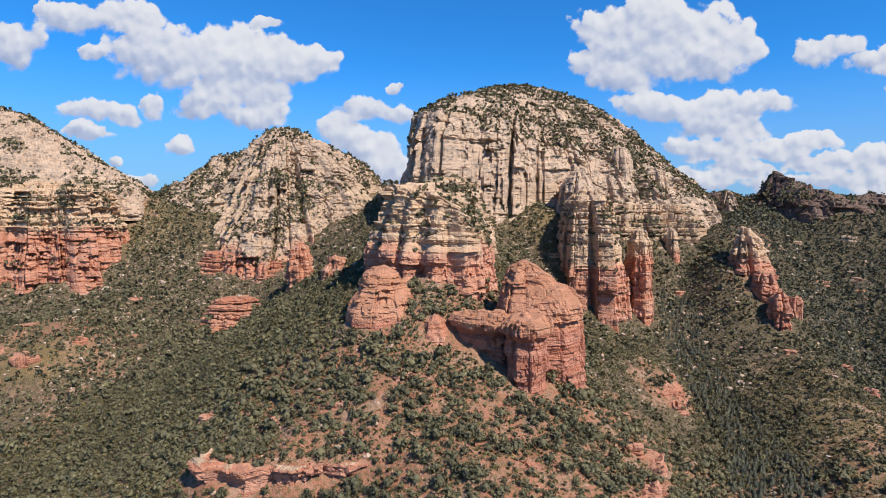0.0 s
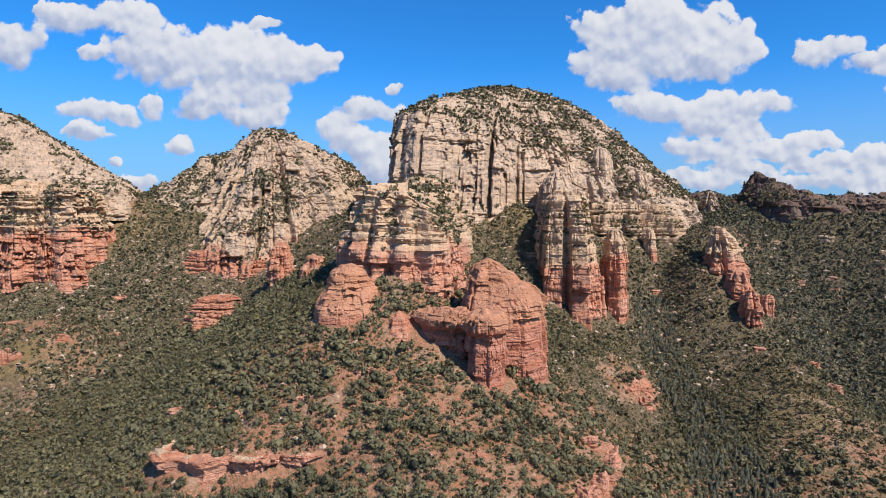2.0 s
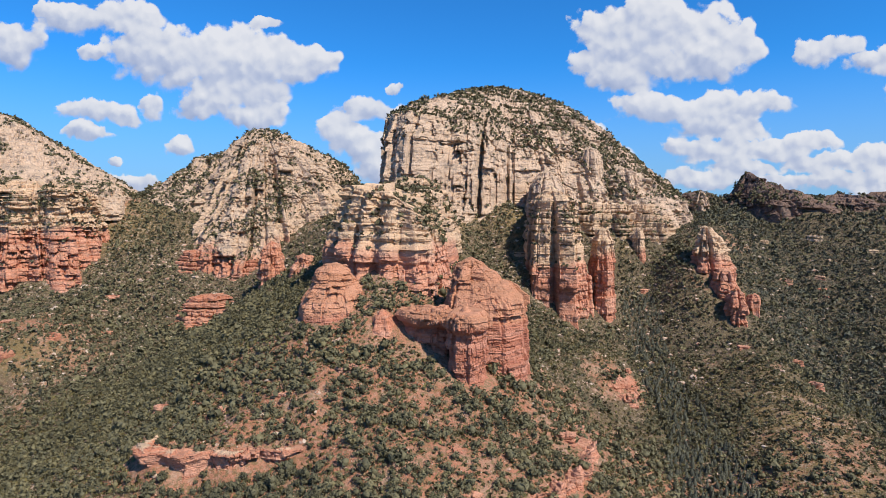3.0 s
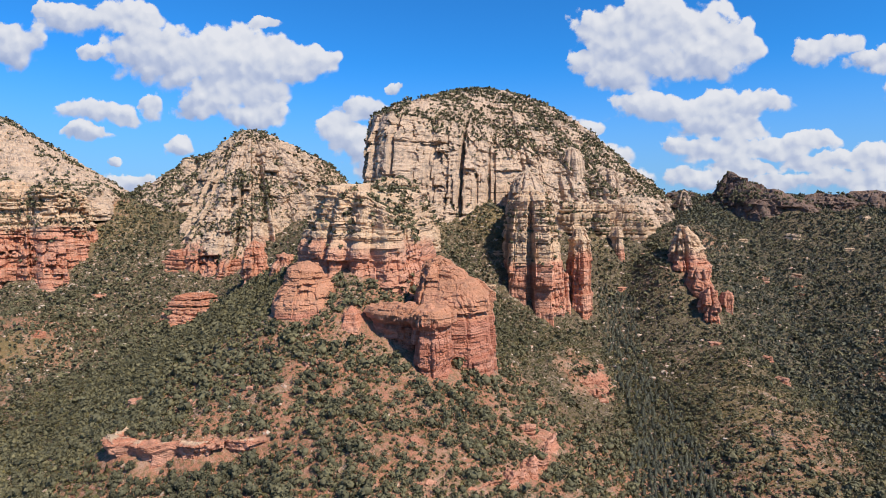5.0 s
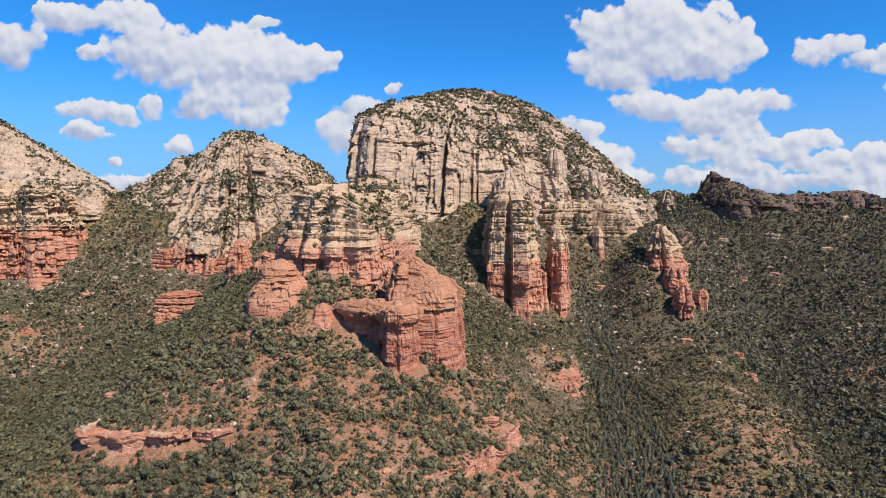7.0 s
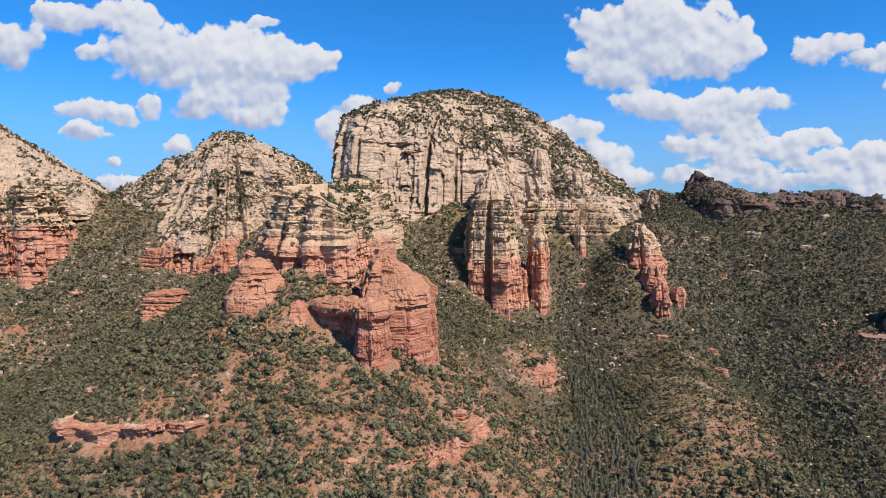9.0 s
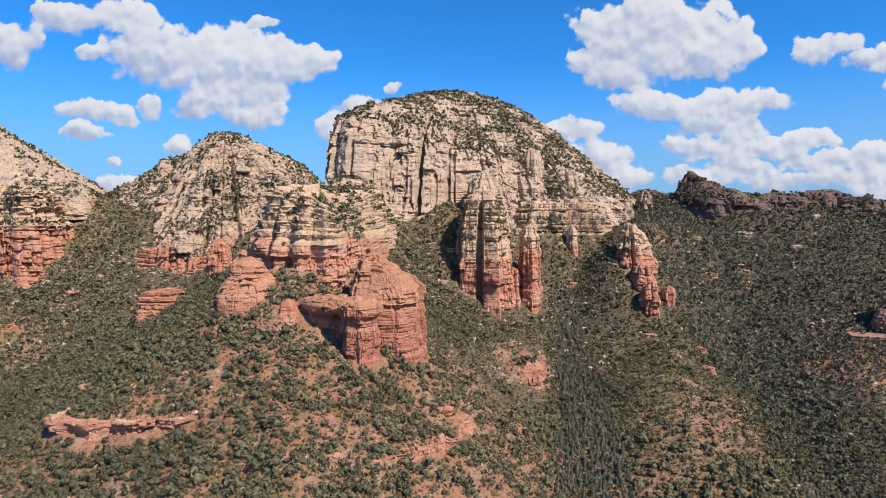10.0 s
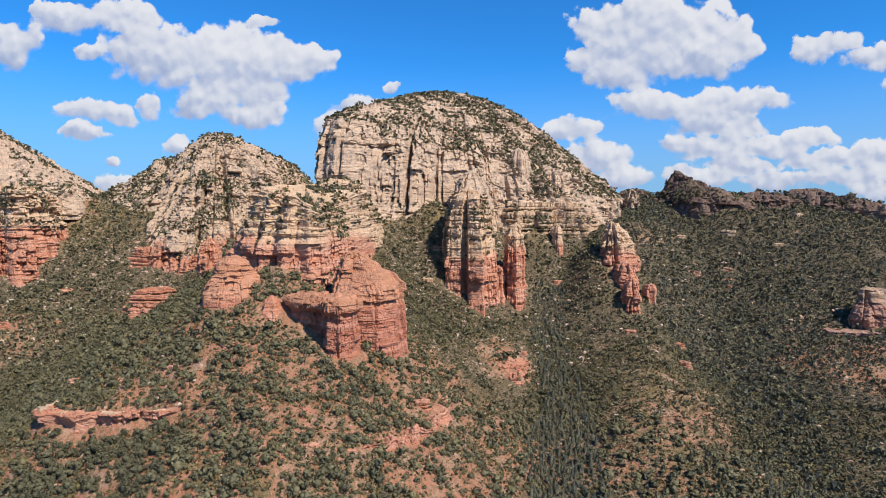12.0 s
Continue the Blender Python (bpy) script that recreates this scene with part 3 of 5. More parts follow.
def rock(name, label, centre, foot, face, cap=None, nu=300, nv=160, flutes=2.0, joint=6.0, bedding=1.0, rough=0.6,
         material=None, clefts=(), soften=3, seed=1, tilt=(0, 0), category="rock formation", turn=-90, green=True, bands=(), cracks=1.0, steps=3.4, arc=100, tall=1.0):
    """A rock with the outline foot; face: (way in from the outline to the centre, 0 to 1; height), one list or one for each of some angles."""
    centre = np.array(centre, float)
    base = np.linspace(0, 2 * np.pi, 4000, endpoint=False)
    weight = 0.1 + 0.9 * smooth(np.cos(base - radians(turn)), math.cos(radians(arc + 12)), math.cos(radians(arc - 12)))
    cum = np.concatenate([[0], np.cumsum(weight)])
    th = np.interp(np.arange(nu) / nu * cum[-1], cum, np.append(base, 2 * np.pi))
    big = polar_outline(centre, foot, base, max(1, int(soften * 4)))
    Rr = np.interp(th, base, big, period=2 * np.pi)
    mean_r = np.interp(radians(turn) % (2 * np.pi), base, big)
    ways, tops = round_profiles(face, th)
    mw, mt = ways.mean(0), tops.mean(0)
    run = np.concatenate([[0], np.cumsum(np.hypot(np.diff(mt), 0.45 * np.diff(mw) * mean_r))])
    knot = np.interp(np.linspace(0, 1, nv) * run[-1], run, np.arange(len(run)))
    k = np.minimum(knot.astype(int), len(run) - 2)
    f = knot - k
    T = ways[:, k] * (1 - f) + ways[:, k + 1] * f
    Z = tops[:, k] * (1 - f) + tops[:, k + 1] * f
    t = T.mean(0)
    TH = np.repeat(th[:, None], nv, 1)
    R = Rr[:, None] * (1 - T)
    X, Y = centre[0] + R * np.cos(TH), centre[1] + R * np.sin(TH)
    Z = Z + (X - centre[0]) * tilt[0] + (Y - centre[1]) * tilt[1]
    # steepness, from the smooth shape
    dz, dr = np.gradient(Z, axis=1), np.gradient(R, axis=1)
    steep = np.abs(dz) / np.hypot(dz, dr + 1e-6)
    wall = smooth(steep, 0.35, 0.9)
    core = smooth(R, 0.5, 0.25 * mean_r)
    wx, wy = X + 1.6 * perlin(X / 13, Y / 13, Z / 17 + seed), Y + 1.6 * perlin(X / 13 + 40, Y / 13, Z / 17 + seed)
    wz = Z + 2.0 * perlin(X / 29, Y / 29 + 30, Z / 40 + seed) + 0.5 * perlin(X / 6, Y / 6 + 30, Z / 6 + seed)
    # bays and buttresses, then great slabs, blocks and chips between joints, and beds; some slabs stay whole
    out = flutes * 1.3 * fbm(X / (joint * 4.5), Y / (joint * 4.5), Z / (joint * 14 * tall) + seed, 3, 0.55)
    whole = np.clip(0.62 + 1.5 * fbm(X / 21, Y / 21, Z / 17 + seed * 2, 2), 0.12, 1.35)
    for wide, high, push, crack, much in ((joint * 2.5, joint * 6.5 * tall, 2.1, 0.7, 0.3 + 0.7 * wall), (joint * 1.0, joint * 1.9 * tall, 1.45, 0.5, whole), (joint * 0.4, joint * 0.55, 0.85, 0.25, whole)):
        if wide > joint * 2:
            set_back, lean, joint_at, bed_at = prisms(TH * mean_r + wx - X, wy - Y + seed * 37.0, wz, wide * 1.05, high, seed)
        else:
            set_back, lean, joint_at, bed_at = prisms(wx, wy, wz, wide, high, seed)
        out = out + flutes * much * (push * set_back + 1.1 * push * lean - crack * cracks * np.maximum(1.15 * np.exp(-(joint_at / 0.5) ** 2), np.exp(-(bed_at / 0.4) ** 2)))
    zz = Z + 2.2 * perlin(X / 38, Y / 38, Z / 50 + seed * 3)
    here = np.clip(0.55 + 1.3 * perlin(X / 19, Y / 19, Z / 8 + 3), 0, 1.6)
    out = out + bedding * (1.6 * beds(zz, 5.3, seed) * here + 0.8 * beds(zz, 1.9, seed + 50) * here)
    out = out + rough * (0.6 * fbm(X / 4, Y / 4, Z / 3 + seed, 3, 0.6))
    for at, width, depth, z0, z1 in clefts:      # (degrees round the rock, metres wide, deep, from height, to height)
        gap = np.abs((TH - radians(at) + np.pi) % (2 * np.pi) - np.pi) * R + 1.2 * perlin(X / 9, Y / 9, Z / 12 + at)
        out = out - depth * np.exp(-(gap / width) ** 4) * smooth(Z, z0 - 4, z0 + 2) * (1 - smooth(Z, z1 - 6, z1 + 6))
    out = out * core
    X, Y = X + np.cos(TH) * out * (0.25 + 0.75 * wall), Y + np.sin(TH) * out * (0.25 + 0.75 * wall)
    Z = Z + (0.55 * out + 0.9 * fbm(X / 9, Y / 9, Z / 9 + 5, 3) * rough) * (1 - wall) * core + (cap(X, Y) if cap else 0)
    # ledges: the slopes break into risers and treads
    q = (Z + 2.0 * perlin(X / 17, Y / 17, Z / 30 + seed)) / steps
    stair = (smooth(q - np.floor(q), 0.5, 1.0) - (q - np.floor(q))) * steps
    Z = Z + stair * (1 - wall) * core * np.clip(0.75 + 1.2 * perlin(X / 14, Y / 14, Z / 14 + 8), 0, 1)
    P = np.stack([X, Y, Z], -1)
    if green:
        LEDGES.append((P, steep, float(green)))
    cover_land(P)
    if not bands:
        ob = new(name, grid_mesh(name, P, closed=True))
        ob.data.materials.append(material or ROCK)
        return tagged(ob, label, category)
    ob = new(name)
    ob.location = (centre[0], centre[1], float(P[..., 2].min()))
    first = 0
    for title, until in bands:      # (name, way in at which the band ends)
        last = nv - 1 if until >= 1 else int(np.argmax(t >= until))
        piece = new(title, grid_mesh(title, P[:, first:last + 1] - np.array(ob.location), closed=True))
        piece.data.materials.append(material or ROCK)
        piece.parent = ob
        first = last
    return tagged(ob, label, category)


def strata(w0, z0, w1, z1, count, seed, nose=0.012):
    """A stretch of profile from (w0, z0) up to (w1, z1) in beds, each with an overhanging nose and a tread."""
    g = random.Random(seed)
    cuts = [0.0]
    for _ in range(count):
        cuts.append(cuts[-1] + g.choice((0.5, 0.8, 1.2, 1.7)))
    out = []
    for a, b in zip(cuts[:-1], cuts[1:]):
        a, b = a / cuts[-1], b / cuts[-1]
        w, z, h = w0 + (w1 - w0) * a, z0 + (z1 - z0) * a, (z1 - z0) * (b - a)
        n = nose * g.uniform(0.4, 1.3)
        out += [(w + n * 0.8, z), (w - n * 0.2, z + 0.2 * h), (w - n * 0.5, z + 0.62 * h), (w, z + 0.92 * h)]
    return out + [(w1 + nose, z1)]


def terraces(name, label, centre, foot, levels, material=None, nu=260, joint=5.0, ragged=1.0, seed=1, turn=-90, arc=100, tilt=(0, 0), category="cliff", soften=2, thick=2.6):
    """Beds of rock lying on one another, each with its own broken edge; levels: (height, way in of the edge)."""
    centre = np.array(centre, float)
    base = np.linspace(0, 2 * np.pi, 4000, endpoint=False)
    weight = 0.1 + 0.9 * smooth(np.cos(base - radians(turn)), math.cos(radians(arc + 12)), math.cos(radians(arc - 12)))
    cum = np.concatenate([[0], np.cumsum(weight)])
    th = np.interp(np.arange(nu) / nu * cum[-1], cum, np.append(base, 2 * np.pi))
    outline = np.interp(th, base, polar_outline(centre, foot, base, soften * 4), period=2 * np.pi)
    ob = new(name)
    ob.location = (centre[0], centre[1], levels[0][0])
    gg = np.random.default_rng(seed)
    heights = [levels[0][0]]
    while heights[-1] < levels[-1][0] - 0.8 * thick:
        heights.append(heights[-1] + thick * gg.choice((0.45, 0.6, 0.9, 1.3, 1.9)) * gg.uniform(0.85, 1.15))
    lz, lt = np.array(levels, float).T
    for k, (z0, z1) in enumerate(zip(heights[:-1], heights[1:])):
        h = z1 - z0
        edge = outline * (1 - np.interp(z0, lz, lt))
        x, y = centre[0] + edge * np.cos(th), centre[1] + edge * np.sin(th)
        o = np.full_like(x, k * 0.11 + seed)
        push = ragged * (7.0 * fbm(x / (joint * 3.0), y / (joint * 3.0), o, 3) - 1.0 + gg.uniform(-0.7, 0.7))
        notch = np.zeros_like(x)
        for wide, much, crack in ((joint * 1.5, 2.2, 0.7), (joint * 0.6, 0.6, 0.15)):
            set_back, slope, gap = cells(x / wide, y / wide, o * (0.7 if wide > joint else 4.0), seed)
            push = push + ragged * (much * set_back + 0.9 * much * slope - crack * np.exp(-(gap * wide / 0.4) ** 2))
            notch = notch + 0.35 * (set_back + 0.5)
        lean = gg.normal(size=2) * 0.02
        rows = ((1.2, -0.3), (0.5, 0.0), (0.1, 0.12), (0.0, 0.45), (0.06, 0.78), (0.2, 0.93), (0.7, 1.0), (2.4, 1.03), (7.0, 1.05))
        P = np.empty((nu, len(rows) + 1, 3))
        for j, (inset, up) in enumerate(rows):
            rough = 0.4 * perlin(x / 1.7, y / 1.7, o + j * 0.6) + 0.8 * perlin(x / 5, y / 5, o + j * 0.5)
            r = np.maximum(edge + push - inset * min(1.0, h / 2.5) + rough, 0.2)
            px, py = centre[0] + r * np.cos(th), centre[1] + r * np.sin(th)
            sway = 1.6 * perlin(px / 21, py / 21, o * 0.3) + (px - centre[0]) * (tilt[0] + lean[0]) + (py - centre[1]) * (tilt[1] + lean[1])
            P[:, j] = np.stack([px, py, z0 + h * up * (1 - notch * (up > 0.5)) + sway], -1)
        P[:, -1] = (*centre, z1)
        cover_land(P)
        LEDGES.append((P[:, 5:9], np.zeros((nu, 4)), 0.6))
        piece = new("rock_layer", grid_mesh("rock_layer", P - np.array(ob.location), closed=True))
        piece.data.materials.append(material or ROCK)
        piece.parent = ob
    return tagged(ob, label, category)


DOME_FOOT = [(-34, 425), (-30, 372), (-16, 346), (6, 362), (24, 366), (46, 376), (56, 386), (64, 397), (72, 400), (84, 398), (98, 400), (114, 406), (140, 412), (165, 418), (200, 440), (235, 490), (262, 560), (240, 690), (80, 730), (-60, 640), (-34, 520)]
rock("sandstone_butte", "huge pale sandstone dome with sheer fluted cliffs and shrubs on top", (80, 577), DOME_FOOT,
     {-128: [(0, -30), (0.012, -20), (0.022, -14), (0.034, -6), (0.056, 0), (0.066, 3), (0.07, 20), (0.078, 38), (0.1, 52), (0.105, 64), (0.2, 73), (0.36, 83), (0.6, 98), (0.8, 109), (0.92, 113), (1, 113.5)],
      -112: [(0, -30), (0.012, -20), (0.022, -14), (0.034, -6), (0.056, 0), (0.066, 3), (0.072, 20), (0.082, 38), (0.1, 52), (0.13, 63), (0.25, 73), (0.38, 83), (0.6, 97), (0.8, 108), (0.92, 113), (1, 113.5)],
      -99: [(0, -30), (0.012, -20), (0.022, -14), (0.034, -6), (0.056, 0), (0.066, 3), (0.072, 18), (0.09, 34), (0.11, 46), (0.16, 57), (0.27, 70), (0.4, 81), (0.6, 96), (0.8, 108), (0.92, 113), (1, 113.5)],
      -84: [(0, -32), (0.015, -20), (0.03, -14), (0.042, -6), (0.06, 0), (0.07, 5), (0.085, 15), (0.12, 28), (0.16, 40), (0.2, 47), (0.3, 62), (0.42, 77), (0.6, 94), (0.8, 107), (0.92, 113), (1, 113.5)],
      -58: [(0, -40), (0.02, -20), (0.04, -8), (0.06, 0), (0.08, 6), (0.12, 14), (0.17, 22), (0.22, 29), (0.28, 39), (0.34, 48), (0.43, 62), (0.52, 76), (0.66, 92), (0.78, 103), (0.92, 113), (1, 113.5)],
      60: [(0, -40), (0.02, -20), (0.04, -8), (0.06, 0), (0.08, 6), (0.12, 14), (0.17, 22), (0.22, 29), (0.28, 39), (0.34, 48), (0.43, 62), (0.52, 76), (0.66, 92), (0.78, 103), (0.92, 113), (1, 113.5)]},
     nu=700, nv=270, steps=4.6, tall=1.3, flutes=3.2, joint=8.0, bedding=0.75, rough=1.0, material=GREY_ROCK, seed=3, soften=5, turn=-108, green=3.0,
     bands=[("lower_ledge", 0.066), ("cliff_wall", 0.15), ("crown", 1)],
     clefts=[(-101.2, 1.5, 11, -5, 66), (-112, 1.3, 5, 0, 70), (-107, 1.2, 3, 10, 75), (-95.5, 1.2, 5, 0, 44), (-84, 1.8, 6, 0, 24), (-75, 1.5, 6, -5, 20), (-66, 2.0, 7, -20, 16), (-58, 2.0, 6, -20, 14)], category="butte")
rock("rocky_peak", "pale weathered sandstone peak with a bushy crown and red foot", (-134, 500),
     [(-134, 385), (-112, 392), (-84, 424), (-50, 470), (-25, 530), (-60, 600), (-140, 610), (-186, 570), (-194, 500), (-178, 446), (-158, 402)],
     {180: [(0, -6), (0.04, 8), (0.12, 16), (0.2, 24), (0.3, 34), (0.4, 46), (0.55, 57), (0.7, 63), (0.85, 66.5), (1, 67)],
      -112: [(0, -62), (0.05, -34), (0.12, -20), (0.22, -8), (0.33, 6), (0.42, 20), (0.55, 36), (0.68, 50), (0.84, 62), (1, 67)],
      -84: [(0, -62), (0.05, -40), (0.12, -30), (0.22, -16), (0.33, -2), (0.42, 12), (0.55, 30), (0.68, 46), (0.84, 61), (1, 67)],
      -40: [(0, -20), (0.05, 0), (0.12, 10), (0.22, 20), (0.33, 31), (0.42, 39), (0.55, 47), (0.68, 54), (0.84, 63), (1, 67)],
      60: [(0, -20), (0.05, 0), (0.12, 10), (0.22, 20), (0.33, 31), (0.42, 39), (0.55, 47), (0.68, 54), (0.84, 63), (1, 67)]},
     nu=460, nv=210, green=1.6, cracks=0.9, flutes=3.4, joint=7.5, tall=1.5, bands=[("red_foot", 0.12), ("rock_face", 0.6), ("crown", 1)], bedding=1.0, rough=1.2, material=GREY_ROCK, seed=8, soften=5,
     clefts=[(-66, 2.2, 7, -30, 40), (-80, 1.3, 4, -34, 22), (-103, 2.2, 6, -34, 50), (-118, 3.0, 10, -30, 48)], category="mountain peak")
rock("peak_shoulder", "stepped pale sandstone shoulder of a peak", (-186, 548),
     [(-268, 552), (-262, 512), (-244, 480), (-212, 464), (-182, 460), (-150, 480), (-140, 560), (-170, 620), (-235, 610)],
     {180: [(0, 2), (0.06, 16), (0.2, 20), (0.36, 25), (0.44, 32), (0.6, 39), (0.68, 46), (1, 51)],
      -90: [(0, -28), (0.06, -8), (0.2, 4), (0.36, 15), (0.44, 23), (0.6, 34), (0.68, 43), (1, 50)],
      0: [(0, -28), (0.06, -10), (0.2, 2), (0.36, 14), (0.44, 22), (0.6, 34), (0.68, 43), (1, 50)]},
     nu=260, nv=110, green=3.4, flutes=3.0, joint=6.5, bedding=1.6, rough=1.1, material=GREY_ROCK, seed=9, soften=4, category="mountain peak", turn=-105)
terraces("red_outcrop", "layered dark red sandstone ledges on a green slope", (-130, 366),
         [(-160, 366), (-150, 348), (-136, 338), (-116, 342), (-100, 360), (-112, 384), (-148, 386)],
         [(-76, 0.0), (-68, 0.14), (-63, 0.36), (-58, 0.55), (-55, 0.7)], nu=240, joint=3.2, ragged=0.8, seed=243, thick=1.7, category="outcrop")
terraces("red_outcrop", "crumbling red sandstone patch below a pale peak", (-158, 414),
         [(-176, 416), (-170, 402), (-156, 397), (-144, 406), (-142, 424), (-165, 430)],
         [(-48, 0.0), (-40, 0.15), (-33, 0.4), (-29, 0.6)], nu=130, joint=4.0, ragged=0.7, seed=245, thick=2.6, category="outcrop")
terraces("red_outcrop", "broken red sandstone steps among shrubs", (-118, 400),
         [(-134, 398), (-124, 386), (-108, 386), (-98, 398), (-104, 414), (-128, 414)],
         [(-52, 0.0), (-45, 0.2), (-39, 0.45), (-34, 0.65)], nu=130, joint=4.0, ragged=0.7, seed=247, thick=2.6, category="outcrop")
rock("layered_cliff", "banded cliff, cream ledges over deep red sandstone walls", (-300, 455),
     [(-212, 400), (-222, 382), (-236, 376), (-246, 383), (-260, 385), (-273, 376), (-290, 385), (-310, 376), (-330, 382), (-360, 372), (-420, 366), (-445, 420), (-420, 525), (-300, 545), (-248, 482), (-222, 430)],
     [(0, -74), (0.03, -58), (0.07, -52), (0.09, -42), (0.12, -36), (0.14, -26), (0.16, -18)] + strata(0.165, -16, 0.34, 12, 8, 5, 0.02) + [(0.5, 16), (1, 22)],
     tall=0.6, green=0.4, nu=420, nv=210, flutes=3.2, joint=6.0, bedding=1.0, rough=0.9, seed=12, soften=2, category="cliff", turn=-75, arc=75, bands=[("red_wall", 0.17), ("pale_band", 0.36), ("upper_slope", 1)])
rock("cliff_summit", "pale rocky slope with scattered shrubs above a cliff", (-440, 560),
     [(-232, 446), (-262, 428), (-310, 422), (-360, 416), (-420, 410), (-520, 400), (-680, 420), (-620, 700), (-440, 760), (-290, 620), (-240, 490)],
     [(0, -10), (0.015, 8), (0.05, 14), (0.1, 19.5), (0.2, 29.5), (0.39, 50), (0.7, 84), (1, 100)],
     green=0.8, nu=380, nv=140, flutes=2.6, joint=6.5, bedding=1.8, rough=1.0, seed=13, soften=3, category="cliff", turn=-50, arc=45, material=GREY_ROCK, steps=4.2, bands=[("ledge_band", 0.06), ("rocky_slope", 1)])
BUTTRESS = [(-0.04, -50), (0.0, -39), (0.03, -33), (0.07, -29), (0.09, -22), (0.1, -16), (0.14, -14)] + strata(0.145, -13, 0.36, 7.5, 8, 11, 0.016) + [(0.6, 8.5), (1, 9)]


def raised(profile, rise):
    """The same profile with its upper part lifted or lowered."""
    return [(w, z + rise * min(1.0, max(0.0, (z + 14) / 20))) for w, z in profile]


rock("buttress", "terraced cream and red sandstone buttress below the dome", (-4, 275),
     [(-36, 252), (-35, 243), (-29, 240), (-28, 231), (-20, 230), (-17, 223), (-10, 226), (-3, 220), (3, 223), (10, 219), (17, 225), (18, 238), (23, 250), (20, 272), (28, 300), (30, 350), (0, 372), (-26, 340), (-36, 290), (-33, 262)],
     {-130: raised(BUTTRESS, 3), -98: BUTTRESS, -86: raised(BUTTRESS, -2), -66: raised(BUTTRESS, -8), 60: BUTTRESS},
     tall=0.35, nu=380, nv=230, flutes=1.2, joint=5.0, bedding=1.0, bands=[("red_wall", 0.14), ("pale_terrace", 0.385), ("bench", 1)], rough=0.9, seed=21, soften=2, cracks=0.6, green=1.9, category="cliff", cap=lambda x, y: 0.02 * (y - 275))
terraces("stacked_ledges", "banded pale sandstone ledges under a cliff", (150, 446),
         [(108, 408), (120, 400), (132, 403), (148, 405), (158, 411), (172, 414), (186, 426), (200, 440), (206, 462), (150, 480), (110, 440)],
         [(-36, 0.0), (-28, 0.03), (-24.5, 0.05), (-20.5, 0.07), (-17, 0.1), (-13, 0.13), (-9.5, 0.16), (-5.5, 0.2), (-2, 0.23), (2, 0.3), (6, 0.36)], nu=280, joint=5.5, ragged=1.2, seed=227, material=PALE_ROCK)
rock("upper_buttress", "stepped cream sandstone terraces leading up to the dome", (2, 338),
     [(-30, 312), (-18, 291), (10, 295), (25, 307), (31, 350), (14, 382), (-26, 378), (-34, 340)],
     [(0, -26), (0.05, -12)] + strata(0.08, -10, 0.55, 14, 8, 14, 0.035) + [(0.75, 16.5), (1, 17)], material=PALE_ROCK, tall=0.35, nu=260, nv=170, flutes=1.3, joint=6, bedding=1.0, rough=0.9, seed=23, soften=2, category="cliff")
rock("sandstone_mound", "rounded smooth red sandstone knob among junipers", (-22, 217),
     [(-35, 214), (-32, 206), (-24, 203), (-15, 206), (-11, 214), (-8, 224), (-24, 232), (-34, 224)],
     {180: [(0, -48), (0.03, -42), (0.05, -37), (0.15, -33), (0.3, -29), (0.45, -26), (0.55, -23), (0.75, -21.5), (1, -21)],
      -45: [(0, -48), (0.04, -42), (0.07, -38), (0.2, -35), (0.36, -31), (0.55, -28.5), (0.66, -25), (0.82, -22), (1, -21)]},
     tall=0.35, nu=200, nv=110, flutes=0.9, joint=5.5, bedding=0.9, rough=0.9, seed=34, material=TOWER_ROCK, cracks=0.1, steps=1.6, green=False)
rock("red_spire", "tall round-shouldered red sandstone tower with a ledge", (30, 220),
     [(20, 216), (22, 205), (30, 200), (42, 199), (50, 206), (52, 218), (46, 230), (30, 232), (21, 227)],
     {180: [(0, -70), (0.02, -58), (0.05, -48), (0.1, -40), (0.15, -35), (0.22, -31), (0.3, -26), (0.42, -21.5), (0.7, -20), (1, -19.2)],
      -95: [(0, -70), (0.02, -60), (0.05, -48), (0.08, -40), (0.18, -36), (0.38, -32), (0.6, -27), (0.72, -24), (0.82, -19.6), (1, -19.2)],
      -30: [(0, -70), (0.02, -58), (0.03, -46), (0.05, -40), (0.07, -34), (0.22, -29.5), (0.45, -26), (0.65, -22.5), (0.85, -20), (1, -19.2)],
      40: [(0, -70), (0.02, -58), (0.03, -46), (0.05, -38), (0.07, -34), (0.22, -29.5), (0.45, -26), (0.65, -22.5), (0.85, -20), (1, -19.2)]},
     tall=0.3, material=TOWER_ROCK, nu=300, nv=180, flutes=1.0, joint=6, bands=[("shaft", 0.07), ("shoulder", 0.62), ("summit", 1)], bedding=1.1, rough=1.0, seed=37, cracks=0.3, steps=4.2, green=False, clefts=[(-60, 0.8, 1.5, -50, -30)])
rock("stone_column", "red sandstone column with an overhanging caprock", (27, 192),
     [(20, 190), (23, 185), (29, 184), (34, 188), (36, 196), (30, 204), (20, 200)],
     [(0, -68), (0.1, -60), (0.14, -48), (0.2, -43), (-0.08, -40.8), (-0.1, -38), (-0.02, -36.5), (0.3, -35.5), (0.7, -34.5), (1, -34)],
     tall=0.6, material=TOWER_ROCK, nu=180, nv=120, flutes=0.9, joint=3.6, bedding=0.8, rough=0.9, seed=41, cracks=0.4, steps=2.2, green=False)
